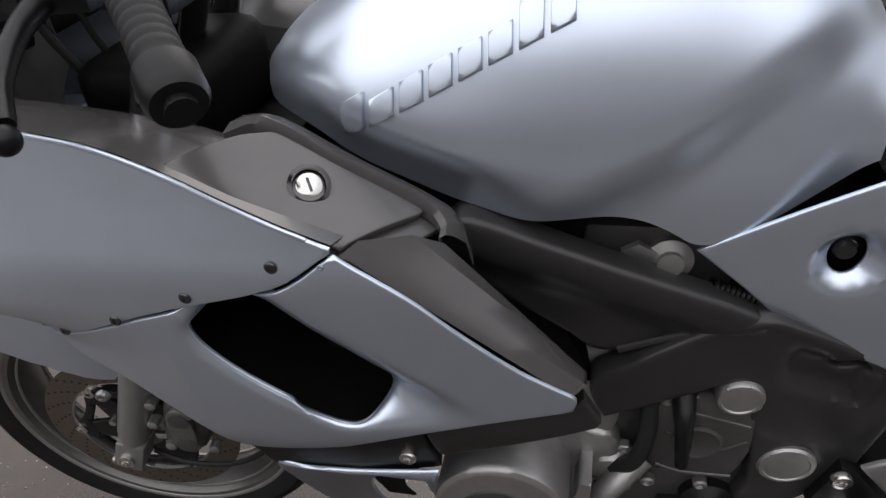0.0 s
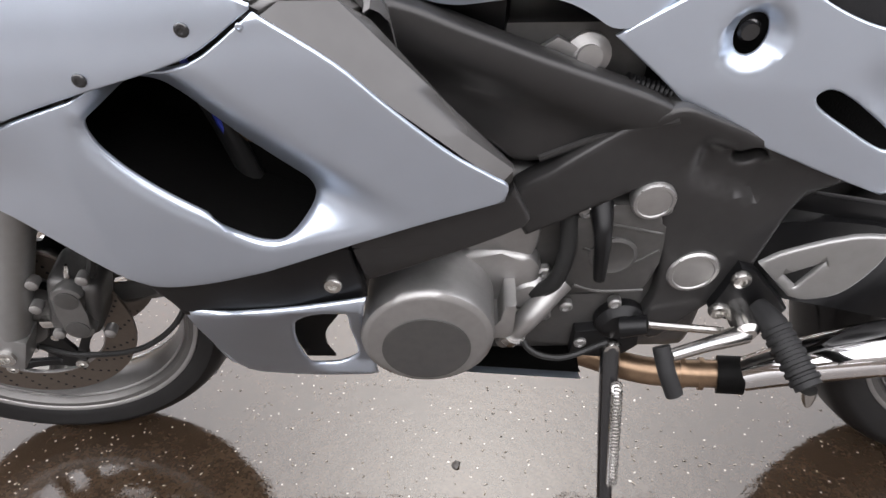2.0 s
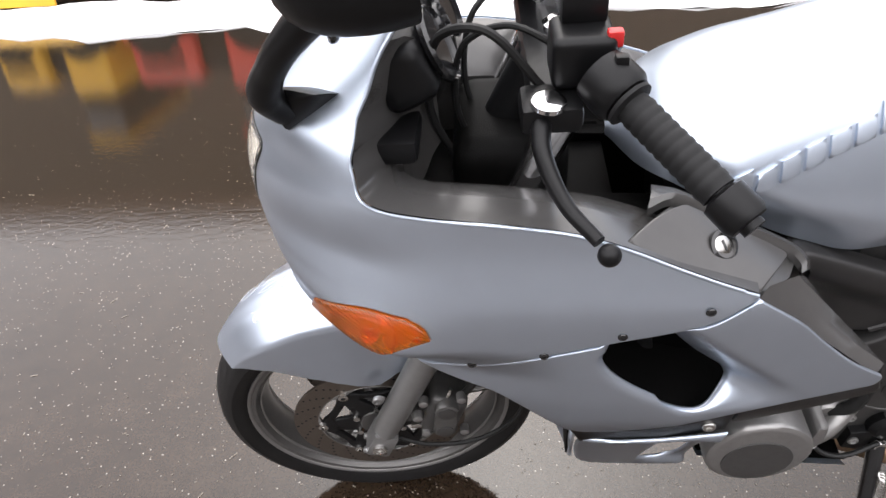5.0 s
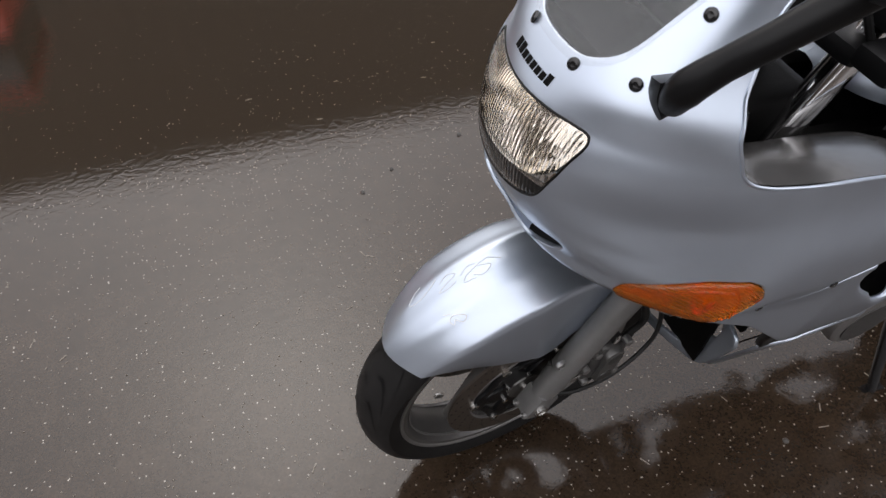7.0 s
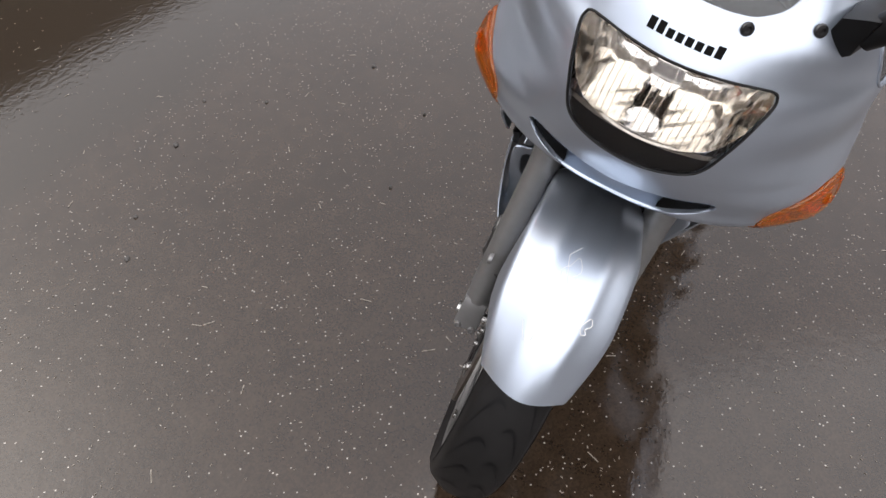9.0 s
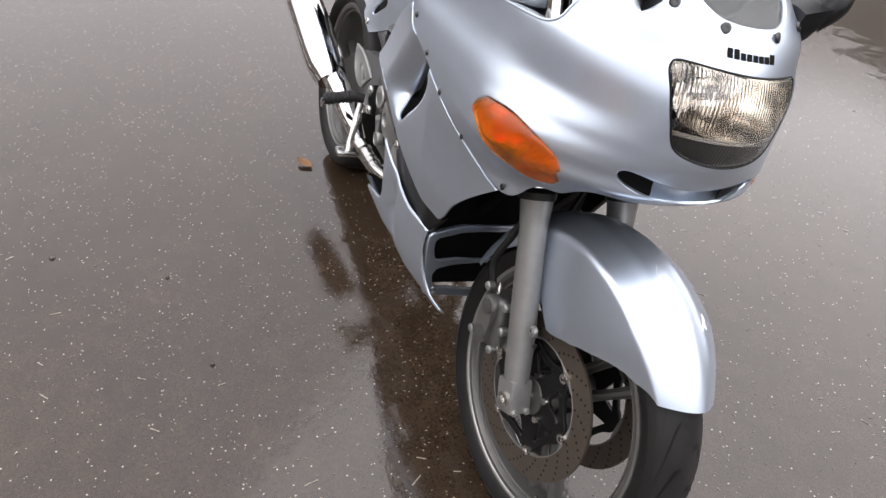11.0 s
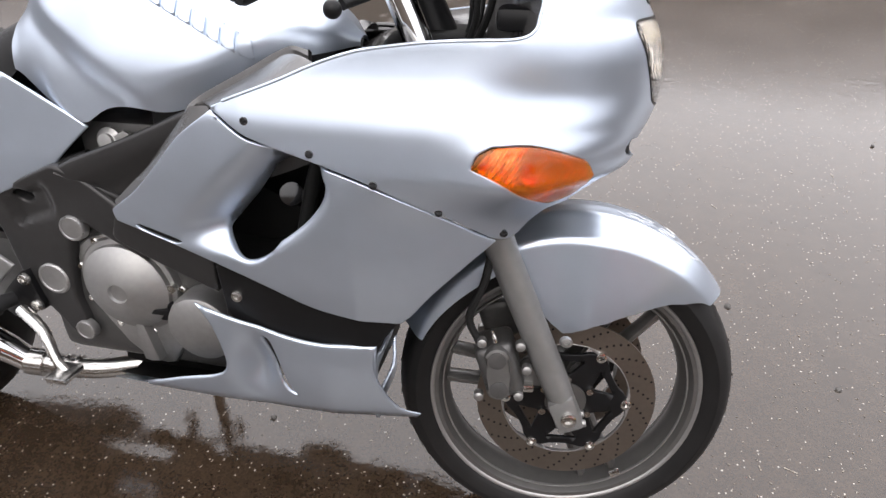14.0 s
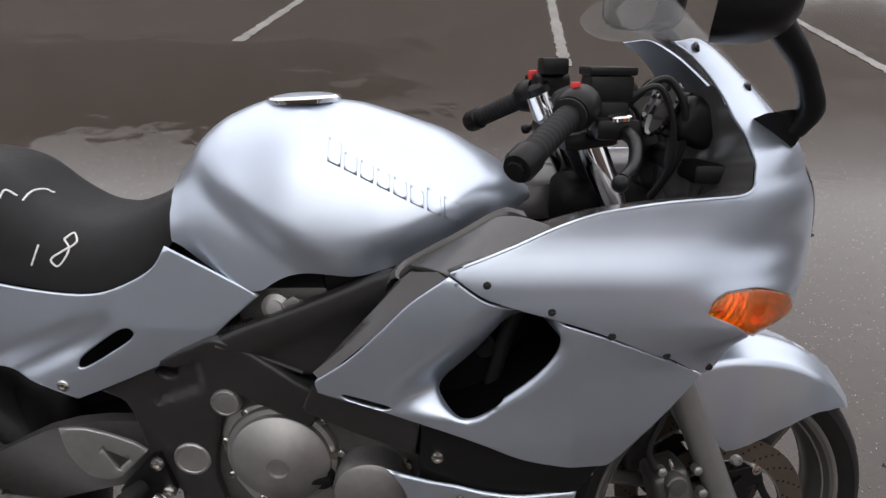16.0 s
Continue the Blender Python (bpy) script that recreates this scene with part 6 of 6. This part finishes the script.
# ---- mirrors ----
for s in (-1, 1):
    c = Vector((0.168, 0.252, 1.174)) if s > 0 else Vector((0.135, -0.238, 1.196))
    mir = part("mirror", tube([(0.002, s * 0.150, 0.996), (-0.006, s * 0.168, 1.026), (0.010, s * 0.184, 1.058), (0.036, s * 0.202, 1.092), (0.085, s * 0.222, 1.140)], [0.015, 0.018, 0.0150, 0.015, 0.018], 14, 6, None, 1.0), BLACK, bike, "black mirror on a short stalk")
    base = [Vector(p) for p in glide([(0.006, s * 0.132, 0.960), (0.034, s * 0.144, 0.990), (0.056, s * 0.150, 1.014), (0.020, s * 0.142, 1.018), (-0.014, s * 0.132, 1.014), (-0.008, s * 0.130, 0.986)], 4, True, (0, 2, 4))]
    mid = sum(base, Vector()) / len(base)
    out = Vector((-0.45, s * 0.75, 0.45)).normalized()
    rows = []
    for hgt, sc in ((-0.015, 1.0), (0.012, 0.98), (0.022, 0.86), (0.027, 0.5)):
        rows.append([mid + (p - mid) * sc + out * hgt for p in base])
    part("mirror_base", skin(rows, True, True), BLACK, mir)
    rows = []
    side = Vector((0.35, s * 0.92, 0.10)).normalized()
    up = Vector((-0.15, 0, 1)).normalized()
    back = Vector((-1, s * 0.35, -0.15)).normalized()
    for k in range(9):
        f_ = k / 8
        sc = math.cos(f_ * math.pi / 2) ** 0.55 if f_ < 1 else 0.02
        rows.append([c + back * (0.090 * math.sin(f_ * math.pi / 2)) + side * (0.086 * sc * math.copysign(abs(math.cos(q)) ** 0.6, math.cos(q))) + up * (0.062 * sc * math.copysign(abs(math.sin(q)) ** 0.6, math.sin(q))) for q in (2 * math.pi * i / 32 for i in range(32))])
    part("mirror_shell", skin(rows, True, True), BLACK, mir, "black plastic mirror housing", 50)
    part("mirror_glass", skin([[c - back * 0.001 + side * (0.080 * f_ * math.copysign(abs(math.cos(q)) ** 0.6, math.cos(q))) + up * (0.056 * f_ * math.copysign(abs(math.sin(q)) ** 0.6, math.sin(q))) for q in (2 * math.pi * i / 32 for i in range(32))] for f_ in (1.0, 0.5, 0.05)], True, False), CHROME, mir)

SETTLING[0] = "all"
# ---- rear: swing arm, exhaust, foot gear ----
for s in (-1, 1):
    part("swing_arm", plate([(0.91, 0.49), (1.0, 0.52), (1.15, 0.50), (1.42, 0.345), (1.45, 0.305), (1.42, 0.27), (1.10, 0.385), (0.91, 0.41)], s * 0.085, s * 0.115, 0.008, 3, ()), CAST_DARK if s > 0 else BLACK, bike)
    part("rear_axle_nut", lathe([(0.018, 0), (0.018, 0.014), (0, 0.014)], (1.412, s * 0.116, 0.305), (0, s, 0), 6), STEEL, bike)
    pipe = part("exhaust_pipe", tube([(0.50, s * 0.05, 0.30), (0.52, s * 0.05, 0.275), (0.58, s * 0.05, 0.262), (0.72, s * 0.055, 0.255), (0.80, s * 0.07, 0.245), (0.90, s * 0.105, 0.238), (1.01, s * 0.12, 0.245)], 0.020, 18, 8), BRONZE if s < 0 else STEEL, bike, "heat-tinted steel exhaust pipe" if s < 0 else "pale steel exhaust pipe")
    part("pipe_clamp", tube([(1.0, s * 0.118, 0.243), (1.035, s * 0.125, 0.248)], 0.027, 18, 0), DARK if s < 0 else STEEL, pipe)
    for x in (0.925, 0.948, 0.975):
        part("pipe_ring", tube([(x, s * (0.108 + 0.11 * (x - 0.925)), 0.2395), (x + 0.007, s * (0.109 + 0.11 * (x - 0.925)), 0.240)], 0.0235, 18, 0), BRONZE if s < 0 else STEEL, pipe)
    part("link_pipe", tube([(1.035, s * 0.125, 0.250), (1.09, s * 0.145, 0.300), (1.17, s * 0.172, 0.365), (1.28, s * 0.20, 0.40)], [0.024, 0.030, 0.034, 0.036], 20, 8), CHROME, pipe)
    muf = part("silencer", tube([(1.20, s * 0.19, 0.37), (1.24, s * 0.20, 0.395), (1.30, s * 0.205, 0.42), (1.60, s * 0.215, 0.50), (1.72, s * 0.22, 0.53), (1.75, s * 0.22, 0.54)], [0.040, 0.055, 0.060, 0.060, 0.058, 0.045], 28, 0), CHROME, bike, "polished metal silencer")
    part("silencer_band", lathe([(0.046, 0), (0.049, 0.004), (0.049, 0.016), (0.046, 0.02)], (1.215, s * 0.193, 0.378), (0.9, s * 0.05, 0.4), 28), BLACK, muf)
    # foot rest carrier
    car = part("foot_rest_carrier", plate([(0.955, 0.470), (0.974, 0.462), (1.038, 0.395), (1.015, 0.360), (0.945, 0.385), (0.938, 0.400)], s * 0.118, s * 0.142, 0.006, 2), BLACK, bike)
    heel = part("heel_plate", panel(glide([(0.967, 0.484), (0.987, 0.502), (1.053, 0.532), (1.096, 0.535), (1.092, 0.491), (1.070, 0.446), (1.037, 0.432), (1.016, 0.436)], 3, True, (0, 3, 7)), lambda u, v, s=s: (u, s * (0.152 + 0.1 * (u - 0.97)), v), [[(0.999, 0.469), (1.037, 0.493), (1.019, 0.452)]], 0.012, 0.006, 0.004), FORK, bike, "brushed aluminium heel guard")
    peg = part("foot_rest", tube([(0.990, s * 0.150, 0.412), (1.000, s * 0.178, 0.412), (1.026, s * 0.248, 0.385)], [0.013, 0.016, 0.015], 14, 4), RUBBER, bike, "black rubber foot rest with a metal tip")
    bm = lathe([(r, k * 0.0105 + h) for k in range(7) for r, h in ((0.0150, 0), (0.0178, 0.0015), (0.0178, 0.0065), (0.0150, 0.008))], (1.001, s * 0.180, 0.411), (0.026, s * 0.070, -0.027), 14)
    part("peg_rubber", bm, RUBBER, peg)
    part("peg_tip", lathe([(0.009, 0), (0.008, 0.012), (0.004, 0.026), (0, 0.028)], (1.026, s * 0.250, 0.383), (0.25, s * 0.1, -0.9), 12), STEEL, peg)
    for x, z in ((0.958, 0.455), (0.948, 0.400)):
        part("carrier_bolt", bolt((x, s * 0.143, z), (0, s, 0), 0.012, 0.009, 16), STEEL, car)
lever = part("gear_lever", tube([(0.971, -0.177, 0.396), (0.92, -0.198, 0.404), (0.866, -0.222, 0.411)], [0.012, 0.009, 0.008], 12, 6), STEEL, bike, "bright metal gear lever with a rubber toe")
part("lever_toe", tube([(0.856, -0.215, 0.420), (0.864, -0.235, 0.398), (0.876, -0.250, 0.374)], 0.010, 12, 4), RUBBER, lever)
part("lever_pivot", lathe([(0.016, 0), (0.016, 0.04), (0.010, 0.045), (0, 0.045)], (0.971, -0.140, 0.402), (0, -1, 0), 20), STEEL, lever)
part("link_rod", tube([(0.960, -0.155, 0.372), (0.865, -0.150, 0.379)], 0.005, 8, 0), STEEL, lever)
part("link_arm", tube([(0.865, -0.150, 0.379), (0.835, -0.142, 0.368)], [0.012, 0.016], 12, 0), BLACK, lever)
pedal = part("brake_pedal", tube([(0.965, 0.165, 0.40), (0.91, 0.185, 0.375), (0.885, 0.20, 0.325), (0.865, 0.205, 0.305)], [0.011, 0.010, 0.009, 0.009], 10, 5), STEEL, bike, "bright metal brake pedal")
part("pedal_pad", box((0.845, 0.185, 0.300), (0.885, 0.240, 0.312), 0.004), STEEL, pedal)
stand = part("side_stand", tube([(0.832, -0.135, 0.325), (0.838, -0.175, 0.20), (0.846, -0.232, 0.040)], [0.014, 0.012, 0.011], 12, 0), GLOSS, bike, "black side stand with a return spring, swung out")
sa, sb = Vector((0.842, -0.172, 0.285)), Vector((0.848, -0.215, 0.135))
bm = tube([sa.lerp(sb, k / 240) + Vector((0.0072 * math.cos(k * 0.75), 0.0069 * math.sin(k * 0.75), 0.0019 * math.sin(k * 0.75))) for k in range(241)], 0.0014, 5, 0)
part("stand_spring", bm, STEEL, stand)
part("stand_foot", box((0.825, -0.265, 0.026), (0.885, -0.215, 0.038), 0.004), GLOSS, stand)
part("stand_bracket", plate([(0.78, 0.35), (0.86, 0.36), (0.87, 0.32), (0.84, 0.295), (0.78, 0.305)], -0.10, -0.135, 0.004, 2), BLACK, stand)
part("stand_bolt", bolt((0.832, -0.138, 0.325), (0, -1, 0), 0.012, 0.010, 12), STEEL, stand)
part("chain_run", tube([(0.86, -0.085, 0.475), (1.10, -0.085, 0.455), (1.40, -0.085, 0.385)], 0.010, 6, 3, None, 0.6), DARK, bike)
part("chain_guard", plate([(0.98, 0.560), (1.30, 0.50), (1.30, 0.475), (0.98, 0.535)], -0.095, -0.105, 0.003, 2), BLACK, bike)
part("number_blank", box((1.60, -0.09, 0.62), (1.62, 0.09, 0.80), 0.004), BLACK, bike)
part("tail_unit", box((1.30, -0.12, 0.80), (1.70, 0.12, 0.93), 0.03, 3), PAINT, bike)

SETTLING[0] = "none"
# ---- small things on the ground ----
random.seed(21)
STONE_AT = [(0.61, -0.04), (-0.03, 1.07), (0.10, 1.17), (0.63, 1.39), (1.08, 1.0), (0.53, 0.61), (0.72, 1.2), (-0.45, -0.6), (-0.66, -0.34), (0.55, -0.2), (0.4, 1.3), (-1.1, -1.6), (-1.3, -0.9), (0.9, 0.7)]
proto = None
for x, y in STONE_AT:
    m_ = pose(x, y, 0.002, random.uniform(0, 40), random.uniform(0, 40), random.uniform(0, 360)) @ Matrix.Diagonal((*(3 * [random.uniform(0.7, 1.3)]), 1))
    if proto is None:
        bm = bmesh.new()
        bmesh.ops.create_icosphere(bm, subdivisions=2, radius=0.008)
        for v in bm.verts:
            v.co *= 1 + 0.35 * noise.noise(v.co * 90)
            v.co.z *= 0.6
        proto = part("pebble", bm, STONE, None)
        tagged(proto, "small dark pebble on wet asphalt", "pebble", "pebbles on the asphalt")
        proto.matrix_world = m_
    else:
        copy_thing(proto, m_)
# a fallen leaf behind the bike
bm = bmesh.new()
rows = []
for i in range(9):
    f_ = i / 8
    w_ = 0.017 * math.sin(math.pi * f_) ** 0.8 + 0.0008
    rows.append([(0.07 * (f_ - 0.5), w_ * k, 0.004 + 0.012 * f_ * f_ + 0.006 * abs(k)) for k in (-1, -0.5, 0, 0.5, 1)])
skin(rows, bm=bm)
leaf = part("leaf", bm, material("brown_leaf", (0.22, 0.10, 0.035), 0.55, 0.0, 0.0, 0.3, 90, 0.4, 300), None)
leaf.matrix_world = pose(1.40, 0.22, 0.0, 0, 0, 35)
tagged(leaf, "curled wet brown leaf lying on the asphalt", "leaf")
verts, faces = [], []
for k in range(6000):
    x, y = random.gauss(0.1, 1.2), random.gauss(0.2, 1.3)
    a, l, w = random.uniform(0, 6.28), random.uniform(0.0008, 0.0030), random.uniform(0.0005, 0.0013)
    if random.random() < 0.02:
        l, w = random.uniform(0.008, 0.016), 0.0012
    c, s_ = math.cos(a), math.sin(a)
    b0 = len(verts)
    verts += [(x + c * l - s_ * w, y + s_ * l + c * w, 0.0008), (x - c * l - s_ * w, y - s_ * l + c * w, 0.0008), (x - c * l + s_ * w, y - s_ * l - c * w, 0.0008), (x + c * l + s_ * w, y + s_ * l - c * w, 0.0008), (x, y, 0.0022)]
    faces += [(b0, b0 + 1, b0 + 4), (b0 + 1, b0 + 2, b0 + 4), (b0 + 2, b0 + 3, b0 + 4), (b0 + 3, b0, b0 + 4)]
me = bpy.data.meshes.new("grit")
me.from_pydata(verts, [], faces)
me.materials.append(STRAW)
tagged(new("grit", me), "scattered pale grit and straw bits on the wet asphalt", "grit", kind="stuff")
